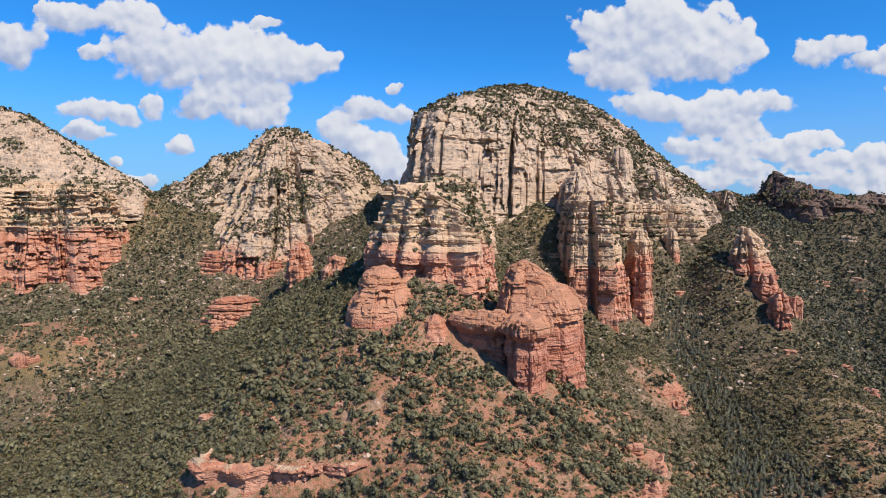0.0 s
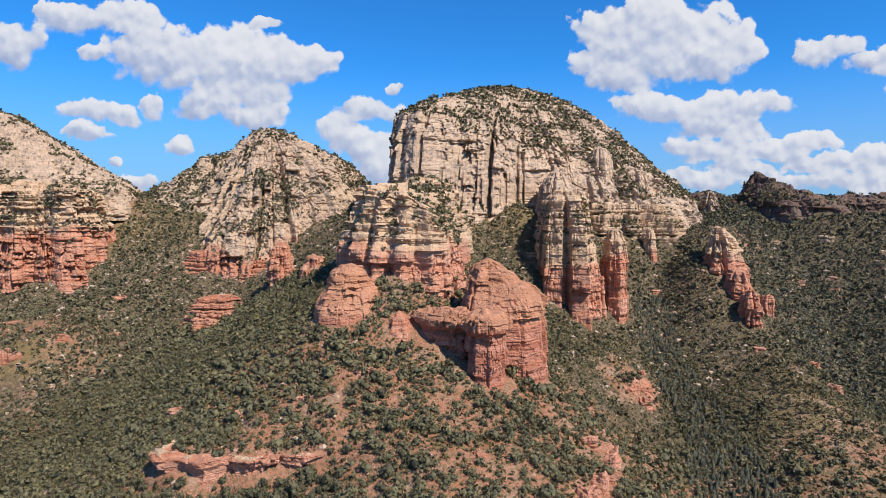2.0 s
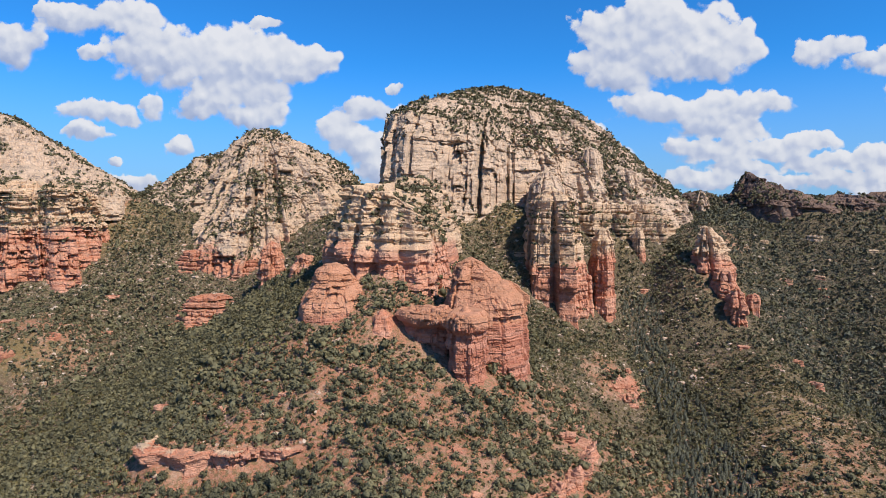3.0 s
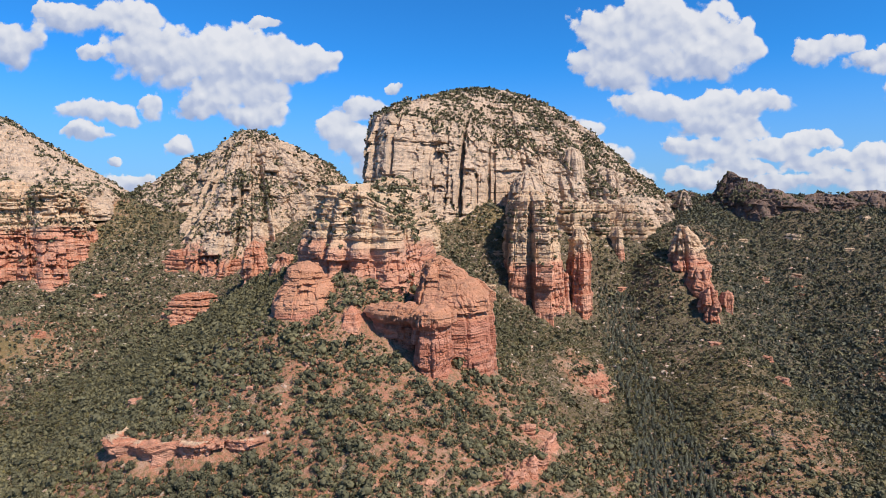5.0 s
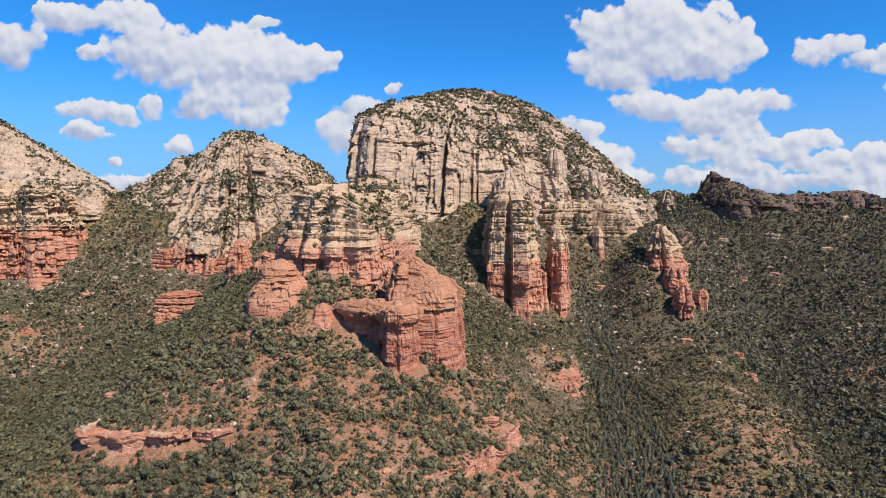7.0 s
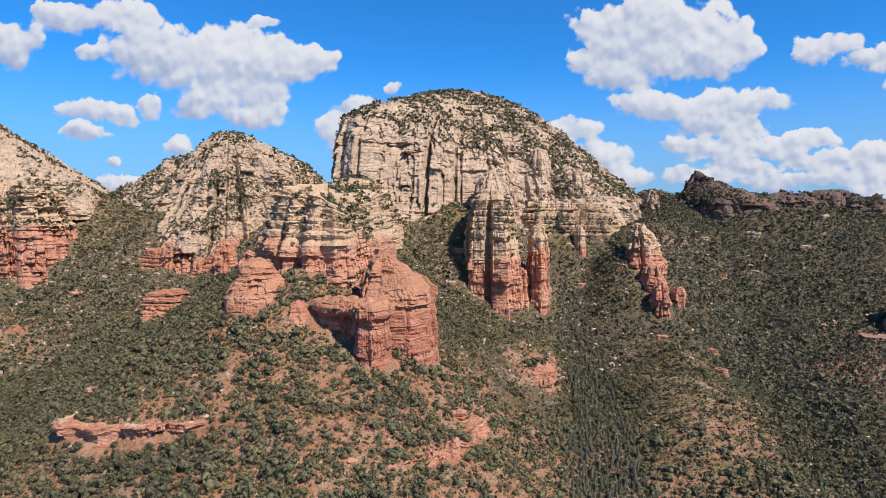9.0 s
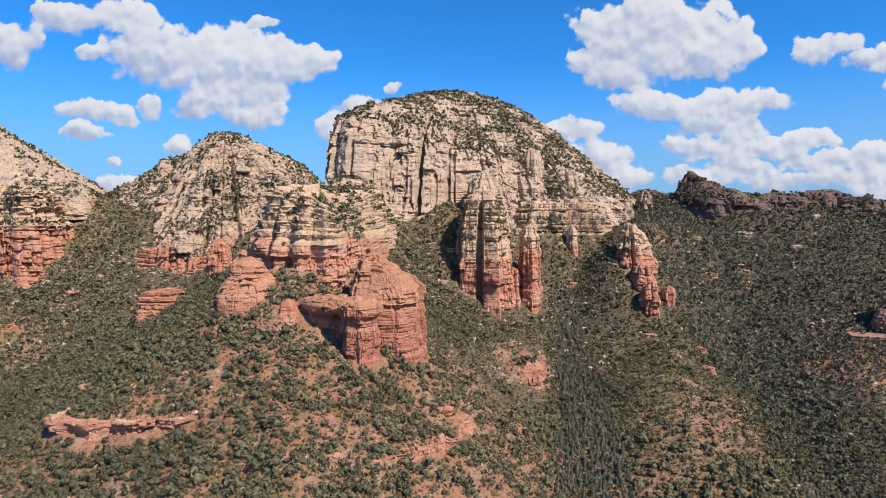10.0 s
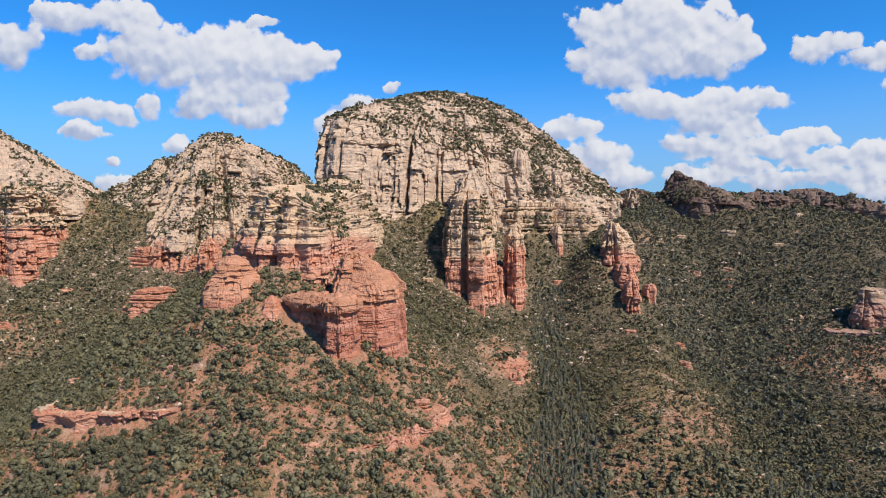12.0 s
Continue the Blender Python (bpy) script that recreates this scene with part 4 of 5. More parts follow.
rock("rock_wall", "low red sandstone wall with a shaded hollow", (15, 203),
     [(3, 204), (8, 198), (17, 194), (22, 194), (25, 206), (14, 212), (4, 210)],
     [(0.14, -60), (0.22, -52), (0.28, -47), (0.26, -43), (0.05, -41.2), (0.0, -39), (0.07, -37), (0.4, -36), (1, -35.5)], tall=0.3, material=TOWER_ROCK, nu=160, nv=90, flutes=0.9, joint=4.0, bedding=0.9, rough=0.9, seed=43, cracks=0.4, steps=2.2, green=False)
rock("rock_pillar", "great fluted sandstone pillar, cream above and red below", (86, 362),
     [(67, 362), (67, 340), (69, 326), (79, 321), (79.5, 325), (83, 326), (84, 316), (94, 313), (95, 322), (98, 324), (104, 330), (105, 350), (107, 374), (96, 396), (74, 396)],
     [(0, -72), (0.015, -60), (0.05, -58), (0.07, -47), (0.09, -36), (0.13, -30), (0.15, -22)] + strata(0.17, -20, 0.42, 5, 6, 17, 0.03) + [(0.6, 8), (1, 14)],
     tall=0.55, nu=300, nv=240, flutes=1.25, joint=5.5, bands=[("red_wall", 0.16), ("pale_top", 1)], bedding=0.9, rough=0.8, seed=47, soften=0.4, material=PILLAR_ROCK)
rock("rock_fin", "pointed pale sandstone fin beside a dark chimney", (89, 398),
     [(75, 398), (77, 382), (84, 370), (94, 374), (103, 392), (106, 414), (84, 424)],
     [(0, -12), (0.08, 4), (0.2, 13), (0.4, 20), (0.7, 24), (1, 26)], nu=139, nv=76, flutes=1.4, joint=5, bedding=0.5, rough=0.6, seed=113, material=GREY_ROCK, green=False)
rock("rock_fin", "tall pale sandstone rib standing off a cliff", (131, 450),
     [(120, 448), (124, 434), (132, 429), (140, 438), (144, 458), (122, 464)],
     [(0, -4), (0.08, 20), (0.2, 36), (0.5, 44), (1, 47)], nu=125, nv=83, soften=1, flutes=1.0, joint=5, bedding=0.4, rough=0.6, seed=127, material=GREY_ROCK, green=False)
rock("rock_fin", "broad pale sandstone rib on a cliff", (158, 458),
     [(144, 456), (150, 440), (164, 438), (174, 450), (174, 470), (150, 474)],
     [(0, -6), (0.1, 14), (0.25, 25), (0.55, 30), (1, 32)], nu=111, nv=69, flutes=1.5, joint=5, bedding=0.5, rough=0.6, seed=131, material=GREY_ROCK, green=False)
rock("rock_pillar", "slim red sandstone pillar with a broad foot", (105, 345),
     [(98, 344), (101, 335), (108, 335), (112, 345), (110, 356), (100, 356)],
     [(0, -70), (0.2, -62), (0.34, -57), (0.42, -44), (0.65, -40), (1, -39)], tall=0.5, nu=111, nv=76, flutes=0.9, joint=4, bedding=0.6, rough=0.5, seed=53, green=False, material=PILLAR_ROCK)
rock("rock_pillar", "leaning red and cream sandstone pillar", (116, 352),
     [(109, 352), (110, 341), (116, 336), (123, 341), (125, 364), (110, 366)],
     [(0, -72), (0.04, -62), (0.07, -52), (0.12, -45), (0.14, -34), (0.24, -29), (0.27, -20), (0.45, -18), (0.6, -14), (1, -13)], tall=0.8, nu=150, nv=110, soften=0.5, flutes=1.0, joint=4.5, bedding=0.9, rough=0.7, seed=59, green=False, material=PILLAR_ROCK)
rock("rock_pillar", "short pale sandstone pillar at a cliff's foot", (154, 402),
     [(149, 400), (151, 392), (157, 392), (160, 402), (157, 412), (150, 412)],
     [(0, -44), (0.1, -31), (0.16, -21), (0.5, -15), (1, -14)], nu=97, nv=62, flutes=1.2, joint=4.5, bedding=0.8, rough=0.6, seed=61, green=False, material=PILLAR_ROCK)
rock("split_spire", "stepped red sandstone spire split by a dark crack", (185, 367),
     [(175, 366), (178, 354), (190, 349), (202, 357), (207, 376), (186, 387)],
     [(0, -68), (0.05, -46), (0.1, -38), (0.2, -34), (0.24, -28), (0.42, -24), (0.48, -18), (0.68, -15), (0.74, -12), (1, -11.5)], tall=0.4, nu=140, nv=105, flutes=1.5, joint=4.5, bedding=1.2, rough=0.8, seed=67, green=False, material=PILLAR_ROCK, clefts=[(-92, 0.9, 6, -50, -10)])
rock("split_spire", "lower red sandstone step of a spire", (188, 345),
     [(179, 345), (181, 335), (190, 332), (197, 340), (198, 356), (182, 358)],
     [(0, -74), (0.06, -58), (0.12, -48), (0.38, -44), (0.46, -39), (0.8, -37), (1, -36.5)], tall=0.4, nu=130, nv=95, flutes=1.3, joint=4.5, bedding=1.0, rough=0.7, seed=71, green=False, material=PILLAR_ROCK)
rock("split_spire", "ragged red sandstone foot of a spire", (187, 327),
     [(177, 328), (180, 318), (189, 315), (196, 324), (195, 338), (181, 338)],
     [(0, -82), (0.15, -70), (0.3, -58), (0.5, -50), (0.8, -46), (1, -45)], tall=0.4, nu=110, nv=75, flutes=1.3, joint=4, bedding=0.9, rough=0.7, seed=73, green=False)
rock("rock_pillar", "small red sandstone post beside a spire", (202, 336),
     [(196, 336), (199, 331), (204, 331), (207, 337), (204, 343), (198, 342)],
     [(0, -76), (0.2, -64), (0.3, -56), (0.6, -51), (1, -50)], nu=70, nv=50, flutes=0.9, joint=3.5, bedding=0.8, rough=0.6, seed=75, green=False)
rock("ridge_crag", "brown rock crag on the skyline, coloured as in shade", (292, 524),
     [(262, 532), (264, 508), (274, 478), (292, 452), (312, 446), (336, 444), (362, 456), (376, 500), (330, 560), (275, 562)],
     {180: [(0, -14), (0.1, 2), (0.2, 6), (0.3, 8), (0.5, 13), (0.7, 18), (0.8, 27), (0.9, 31), (1, 32)],
      -95: [(0, -36), (0.06, -26), (0.12, -14), (0.19, 2), (0.3, 9), (0.45, 14), (0.7, 22), (0.85, 29), (1, 32)],
      -45: [(0, -36), (0.06, -26), (0.12, -14), (0.18, -2), (0.3, 5), (0.45, 10), (0.65, 15), (0.85, 23), (1, 32)],
      0: [(0, -10), (0.1, 1), (0.2, 5), (0.3, 8), (0.45, 11), (0.6, 14), (0.75, 19), (0.88, 25), (1, 32)]},
     nu=300, nv=140, flutes=3.0, joint=6.0, bedding=1.2, rough=1.1, material=SHADED_ROCK, seed=79, steps=5.0, category="crag", soften=2, tall=0.6, green=1.6)
rock("ridge_crag", "jagged brown rocks in a saddle of the ridge", (262, 564),
     [(238, 568), (246, 550), (266, 546), (286, 552), (288, 582), (250, 590)],
     [(0, -4), (0.15, 6), (0.4, 12), (0.8, 16), (1, 16)], nu=113, nv=43, flutes=3.0, joint=4.5, bedding=0.8, rough=0.9, material=SHADED_ROCK, seed=81, category="crag")
rock("ridge_crag", "long dark cliff band under a ridge", (412, 505),
     [(374, 512), (384, 470), (404, 458), (424, 444), (442, 428), (458, 440), (448, 490), (420, 532), (386, 536)],
     [(0, -34), (0.1, -20), (0.16, 0), (0.35, 8), (0.8, 13), (1, 14)], nu=190, nv=60, flutes=3.0, joint=7, bedding=1.0, rough=0.9, material=SHADED_ROCK, seed=83, tilt=(-0.14, 0.08), category="crag")
rock("ridge_crag", "low broken rocks along a ridge", (352, 492),
     [(326, 476), (340, 456), (362, 456), (382, 474), (376, 508), (340, 510)],
     [(0, -14), (0.12, 3), (0.45, 9), (1, 13)], nu=150, nv=50, flutes=3.0, joint=5, bedding=1.0, rough=0.9, material=SHADED_ROCK, seed=85, category="crag")
rock("rock_fin", "pale rock rib in a saddle", (246, 516),
     [(236, 516), (240, 498), (250, 496), (257, 512), (256, 534), (240, 536)],
     [(0, -24), (0.15, -6), (0.4, 4), (0.8, 13), (1, 15)], nu=100, nv=60, flutes=2.2, joint=5, bedding=0.8, rough=0.8, seed=87, material=GREY_ROCK, category="crag")
rock("red_outcrop", "layered red sandstone outcrop on a wooded slope", (337, 332),
     [(326, 329), (330, 317), (345, 312), (372, 314), (382, 345), (340, 350)],
     [(0, -86), (0.07, -77), (0.11, -72), (0.3, -67), (0.45, -62), (0.65, -58), (0.72, -54), (1, -52.5)], nu=140, nv=80, tall=0.4, material=OUTCROP_ROCK, flutes=1.6, joint=4.5, bedding=1.3, rough=0.7, seed=89, green=False)
terraces("red_outcrop", "thin pinkish sandstone slabs on a slope", (326, 324),
         [(304, 320), (316, 313), (340, 310), (352, 328), (330, 336), (308, 332)],
         [(-85, 0.0), (-77.5, 0.12)], nu=120, joint=3.0, ragged=0.5, seed=241, thick=1.6, material=OUTCROP_ROCK, category="outcrop")
rock("rock_ledge", "broken red and cream caprock ledge over a slope", (-40, 161),
     [(-67, 153), (-63, 147), (-57, 148.5), (-51, 146), (-45, 149), (-38, 147), (-31, 149.5), (-25, 148.5), (-21, 152), (-22, 160), (-30, 168), (-54, 163), (-63, 158)],
     [(0, -78.5), (0.02, -74.5), (0.04, -71.5), (0.03, -70), (-0.03, -69), (-0.05, -67.2), (0.02, -66.3), (0.1, -67), (1, -70)],
     nu=360, nv=70, tall=0.4, flutes=1.0, joint=2.6, bedding=0.5, rough=0.8, seed=97, material=CAP_ROCK, soften=1, steps=1.2, category="ledge", green=False)
rock("rock_ledge", "long crumbling red rock ledge among shrubs", (38, 170),
     [(0, 143), (12, 138.2), (18, 139.5), (24, 137), (29, 139), (34, 137.6), (42, 139.8), (46, 143.4), (50, 144), (58, 153), (60, 158), (66, 164), (67, 174), (72, 186), (58, 197), (36, 190), (16, 167)],
     [(0, -80), (0.02, -77.5), (0.035, -75.4), (0.01, -75.2), (0.025, -74.3), (0.08, -74.8), (0.3, -77), (1, -81)], cap=lambda x, y: 3.2 * fbm(x / 6, y / 6, x * 0 + 3, 3) - 1.1,
     nu=460, nv=60, flutes=0.9, joint=3.0, bedding=0.6, rough=0.9, seed=137, soften=1, steps=1.3, category="ledge", tilt=(-0.1, 0.0), green=False, arc=110)
rock("red_outcrop", "crumbling red rock outcrop between shrubs", (99, 278),
     [(84, 276), (90, 263), (102, 259), (114, 266), (120, 282), (112, 298), (90, 296)],
     [(0, -103), (0.08, -96), (0.2, -90.5), (0.25, -86), (0.55, -82), (1, -79)], nu=130, nv=70, tall=0.3, steps=1.6, flutes=1.4, joint=3.6, bedding=0.9, rough=0.7, seed=101, green=2.4)
rock("red_outcrop", "flat pinkish sandstone slab on red soil", (-3, 205),
     [(-10, 203), (-7, 198), (1, 197), (5, 203), (3, 211), (-8, 211)],
     [(0, -56), (0.1, -50), (0.35, -44), (0.6, -39), (1, -37)], nu=97, nv=41, flutes=0.7, joint=4, bedding=0.8, rough=0.5, seed=103, green=False)
OUTCROPS = [(-77, 190, 5, True), (-69, 170, 4.5, True), (-50, 176, 4, False), (-30, 172, 3.5, True), (-13, 183, 4, False), (22, 152, 4, False), (60, 182, 5, False), (66, 200, 4.5, False),
            (-205, 282, 8, False), (-190, 300, 6, True), (-228, 318, 7, True), (105, 262, 6, False), (112, 292, 6, True), (66, 352, 4, True), (52, 362, 4, True), (58, 330, 5, True), (-178, 330, 6, True), (-196, 372, 6, True), (-150, 344, 5, True),
            (-128, 352, 7, False), (178, 300, 5, False), (196, 268, 5, True), (205, 300, 5, True), (150, 372, 5, True), (262, 440, 6, True), (302, 440, 7, True), (330, 420, 6, True), (360, 452, 8, True), (-222, 292, 7, True), (-236, 304, 6, True), (-212, 272, 6, True), (-246, 286, 5, False), (255, 400, 6, True), (281, 398, 4, True), (286, 409, 4.5, True), (278, 390, 3.5, True)]
for i, (x, y, wide, cream) in enumerate(OUTCROPS):
    z = float(land(np.array([x * 1.0]), np.array([y * 1.0]))[0])
    ring = [(x + wide * (1 + 0.3 * math.sin(3 * a + i)) * math.cos(a), y + 0.7 * wide * (1 + 0.3 * math.cos(2 * a + i)) * math.sin(a)) for a in np.arange(0, 6.28, 0.7)]
    terraces("small_outcrop", "low broken cream rock outcrop among shrubs" if cream else "low crumbling red rock outcrop among shrubs", (x, y), ring,
             [(z - 0.55 * wide, 0.0), (z, 0.15), (z + 0.35 * wide, 0.6)], nu=44, joint=2.2, ragged=0.35, seed=500 + i, thick=0.35 * wide, material=PALE_ROCK if cream else ROCK, category="outcrop", soften=1)
rock("rock_tower", "small red sandstone tower by a gully", (-86, 350),
     [(-94, 350), (-91, 342), (-84, 340), (-78, 346), (-78, 358), (-90, 360)],
     [(0, -60), (0.1, -48), (0.16, -36), (0.4, -28), (0.6, -23), (1, -20)], nu=97, nv=62, flutes=1.2, joint=4, bedding=0.8, rough=0.6, seed=107, green=False)
rock("rock_tower", "squat red sandstone tower beside the buttress", (-58, 314),
     [(-68, 314), (-64, 306), (-56, 304), (-49, 310), (-49, 322), (-62, 324)],
     [(0, -52), (0.1, -42), (0.16, -33), (0.5, -27), (1, -25)], nu=97, nv=62, flutes=1.1, joint=4, bedding=0.8, rough=0.6, seed=109, green=False)


# ---- shrubs ----
def unit(v):
    return v / np.maximum(np.linalg.norm(v, axis=-1, keepdims=True), 1e-9)


def leaf_tris(g, at, way, leaf):
    """Small triangles lying about across the way each one faces, with the way as their shading normal."""
    n = len(at)
    a = g.normal(size=(n, 3))
    a = unit(a - way * (a * way).sum(1)[:, None] * g.uniform(0.5, 1.0, (n, 1)))
    b = unit(np.cross(way, a) + 0.35 * g.normal(size=(n, 3)))
    s = leaf * g.uniform(0.6, 1.4, (n, 1))
    return np.stack([at + a * s, at - a * s * 0.5 + b * s * 0.9, at - a * s * 0.5 - b * s * 0.9], 1), np.repeat(way[:, None], 3, 1)


def shrub_shape(seed, leaves, leaf, cores, lobes=7):
    """Corners of the triangles of one shrub of unit size, and their normals: lobes of small leaf clumps round a lumpy core."""
    g = np.random.default_rng(seed)
    ang = g.uniform(0, 6.283, lobes)
    long = g.uniform(0.75, 1.3)
    lumps = np.stack([np.cos(ang) * g.uniform(0.05, 0.44, lobes) * long, np.sin(ang) * g.uniform(0.05, 0.4, lobes) / long, g.uniform(0.16, 0.6, lobes)], -1)
    size = g.uniform(0.13, 0.33, lobes)
    pick = g.integers(0, lobes, leaves)
    way = unit(g.normal(size=(leaves, 3)) + (0, 0, 0.25))
    at = lumps[pick] + way * size[pick, None] * g.uniform(0.7, 1.22, (leaves, 1))
    face = unit(0.75 * way + 0.5 * (at - (0, 0, 0.25)) + 0.5 * g.normal(size=(leaves, 3)))
    tris, normals = leaf_tris(g, at, face, leaf)
    if cores:
        ico = bmesh.new()
        bmesh.ops.create_icosphere(ico, subdivisions=1, radius=1.0)
        v = np.array([x.co for x in ico.verts])
        f = np.array([[x.index for x in t.verts] for t in ico.faces])
        ico.free()
        v = v * g.uniform(0.8, 1.15, (len(v), 1))
        for k in range(cores):
            centre, wide = ((0, 0, 0.32), (0.3, 0.3, 0.29)) if k == 0 else (lumps[k], (size[k] * 0.85,) * 3)
            tris = np.concatenate([tris, (v * wide + centre)[f]])
            normals = np.concatenate([normals, unit(v)[f]])
    tris[..., 2] = np.maximum(tris[..., 2], -0.05)
    flip = (np.cross(tris[:, 1] - tris[:, 0], tris[:, 2] - tris[:, 0]) * normals[:, 0]).sum(1) < 0
    tris[flip], normals[flip] = tris[flip][:, ::-1], normals[flip][:, ::-1]
    return tris, normals


def conifer_shape(seed, leaves, leaf):
    """A pointed fir of unit width, two and a half high: whorls of drooping sprays round a thin core."""
    g = np.random.default_rng(seed)
    up = np.sqrt(g.random(leaves))
    ang = g.uniform(0, 6.283, leaves)
    r = 0.5 * up * (0.72 + 0.28 * np.cos(ang * 3 + up * 40)) + 0.03
    at = np.stack([np.cos(ang) * r, np.sin(ang) * r, 2.45 * (1 - up) + 0.08], -1)
    face = unit(np.stack([np.cos(ang), np.sin(ang), 0.55 + 0.2 * g.normal(size=leaves)], -1))
    tris, normals = leaf_tris(g, at, face, leaf)
    ring = np.array([(math.cos(k * 1.2566) * 0.33, math.sin(k * 1.2566) * 0.33, 0.1) for k in range(5)])
    core = np.array([[ring[k], ring[(k + 1) % 5], (0, 0, 2.4)] for k in range(5)])
    tris = np.concatenate([tris, core])
    normals = np.concatenate([normals, unit(core * (1, 1, 0) + (0, 0, 0.1))])
    flip = (np.cross(tris[:, 1] - tris[:, 0], tris[:, 2] - tris[:, 0]) * normals[:, 0]).sum(1) < 0
    tris[flip], normals[flip] = tris[flip][:, ::-1], normals[flip][:, ::-1]
    return tris, normals


def face_outward(mesh, normals):
    put = mesh.attributes.new("custom_normal", "FLOAT_VECTOR", "POINT")
    put.data.foreach_set("vector", np.ascontiguousarray(normals, dtype=np.float32).ravel())
    mesh.update()


def scatter(name, shapes, at, size, label, category, material, stretch=(0.75, 1.2), rounded=True):
    """All the plants (or stones) of one sort as one mesh."""
    g = np.random.default_rng(len(at))
    parts, faces, tones = [], [], []
    kind = g.integers(0, len(shapes), len(at))
    for k, (tri, nor) in enumerate(shapes):
        sel = np.where(kind == k)[0]
        if not len(sel):
            continue
        ang = g.uniform(0, 6.283, len(sel))
        c, s = np.cos(ang)[:, None, None], np.sin(ang)[:, None, None]
        w = size[sel][:, None, None]
        h = w * g.uniform(*stretch, (len(sel), 1, 1))
        x, y, z = tri[None, ..., 0], tri[None, ..., 1], tri[None, ..., 2]
        parts.append(np.stack([(c * x - s * y) * w + at[sel, 0][:, None, None], (s * x + c * y) * w + at[sel, 1][:, None, None], z * h + at[sel, 2][:, None, None]], -1).reshape(-1, 3))
        tones.append(np.repeat(g.random(len(sel)), len(tri) * 3))
        x, y, z = nor[None, ..., 0], nor[None, ..., 1], nor[None, ..., 2]
        faces.append(np.stack([c * x - s * y, s * x + c * y, z + 0 * c], -1).reshape(-1, 3))
    v = np.concatenate(parts)
    ob = new(name, face_mesh(name, v, np.arange(len(v)).reshape(-1, 3), rounded))
    if rounded:
        face_outward(ob.data, np.concatenate(faces))
        tone = ob.data.attributes.new("tone", "FLOAT", "POINT")
        tone.data.foreach_set("value", np.concatenate(tones).astype(np.float32))
    ob.data.materials.append(material)
    return tagged(ob, label, category, kind="stuff")


def line_gap(x, y, line):
    """The distance to a line on the plan."""
    best = np.full(x.shape, 1e9)
    for (ax, ay), (bx, by) in zip(line[:-1], line[1:]):
        ex, ey = bx - ax, by - ay
        t = np.clip(((x - ax) * ex + (y - ay) * ey) / (ex * ex + ey * ey), 0, 1)
        best = np.minimum(best, np.hypot(x - ax - t * ex, y - ay - t * ey))
    return best


# where the plants stand closer or thinner: (line on the plan, reach, how much)
GULLY_WOOD = [(112, 110), (116, 195), (124, 220), (130, 256), (131, 300), (136, 330), (142, 360)]
FAR_WOOD = [(190, 120), (205, 190), (232, 250), (230, 300), (247, 350), (262, 400)]
THICKETS = [
    ([(-75, 120), (-96, 165), (-104, 200), (-118, 235), (-126, 280), (-128, 315), (-98, 320)], 34, 0.8),
    ([(-150, 150), (-150, 240), (-160, 300), (-185, 360), (-212, 420)], 34, 0.55),
    ([(-60, 236), (-34, 214), (-20, 215)], 15, 0.5), ([(-66, 255), (-84, 300)], 26, 0.6),
    ([(-68, 144), (-45, 144.5), (-26, 146)], 4, 0.6), ([(14, 135), (36, 135.5), (56, 147)], 4, 0.4),
    (GULLY_WOOD, 13, 1.2), (FAR_WOOD, 20, 0.8),
    ([(45, 350), (52, 320), (56, 285)], 24, 0.4), ([(0, 216), (6, 211)], 9, 0.5),
    ([(165, 350), (160, 380), (190, 395)], 24, 0.35), ([(260, 330), (300, 420), (350, 460), (300, 470)], 80, 0.65),
    ([(64, 185), (78, 222), (94, 250), (84, 190), (72, 158)], 24, -0.22), ([(-20, 128), (10, 132)], 10, 0.35),
    ([(-42, 162), (-22, 168)], 8, -0.3), ([(-30, 200), (-20, 170)], 5, -0.3), ([(36, 178), (46, 160)], 8, 0.2),
    ([(-205, 270), (-190, 296), (-230, 305)], 20, -0.06), ([(160, 190), (170, 240), (188, 285)], 24, -0.18), ([(46, 388), (50, 365)], 14, 0.6), ([(290, 285), (320, 300)], 22, -0.2),
    ([(100, 268), (112, 290)], 13, -0.3), ([(-78, 146), (-62, 136)], 9, -0.2),
]


def ground_spots(step, r0, r1, seed, more, shift=0.0):
    """Places on the slopes about a step apart, kept where the plants grow."""
    g = np.random.default_rng(seed)
    gx, gy = np.meshgrid(np.arange(-460, 520, step), np.arange(80, 560, step), indexing="ij")
    x, y = (gx + g.uniform(-0.5, 0.5, gx.shape) * step).ravel(), (gy + g.uniform(-0.5, 0.5, gy.shape) * step).ravel()
    r, az = np.hypot(x - HUB[0], y - HUB[1]), np.degrees(np.arctan2(x - HUB[0], y - HUB[1]))
    ok = (r > r0) & (r < r1) & (np.abs(az) < 50)
    x, y = x[ok], y[ok]
    o = np.zeros_like(x)
    dense = 0.66 + 0.85 * fbm(x / 12, y / 12, o + 2 + shift, 3) + 0.4 * perlin(x / 60, y / 60, o)
    for line, reach, much in THICKETS:
        dense = dense + much * (1 - smooth(line_gap(x, y, line) + 5 * perlin(x / 15, y / 15, o + 7), 0.55 * reach, 1.2 * reach))
    keep = g.random(len(x)) < np.clip(dense + more, 0.05, 1)
    x, y, dense = x[keep], y[keep], dense[keep]
    spots = np.stack([x, y, land(x, y) - 0.15], -1)
    free = ~under_rock(spots)
    return spots[free], np.clip(dense[free], 0, 1.3)


def in_reach(p):
    """Not on the far side of the crests."""
    x, y = p[:, 0], p[:, 1]
    return (y < np.where(x > 190, 640, 430 + 0.35 * np.abs(x - 60))) & (y < np.where(x > 270, 540, np.where(x < -180, 540, np.where(x < -60, 480, 560))))


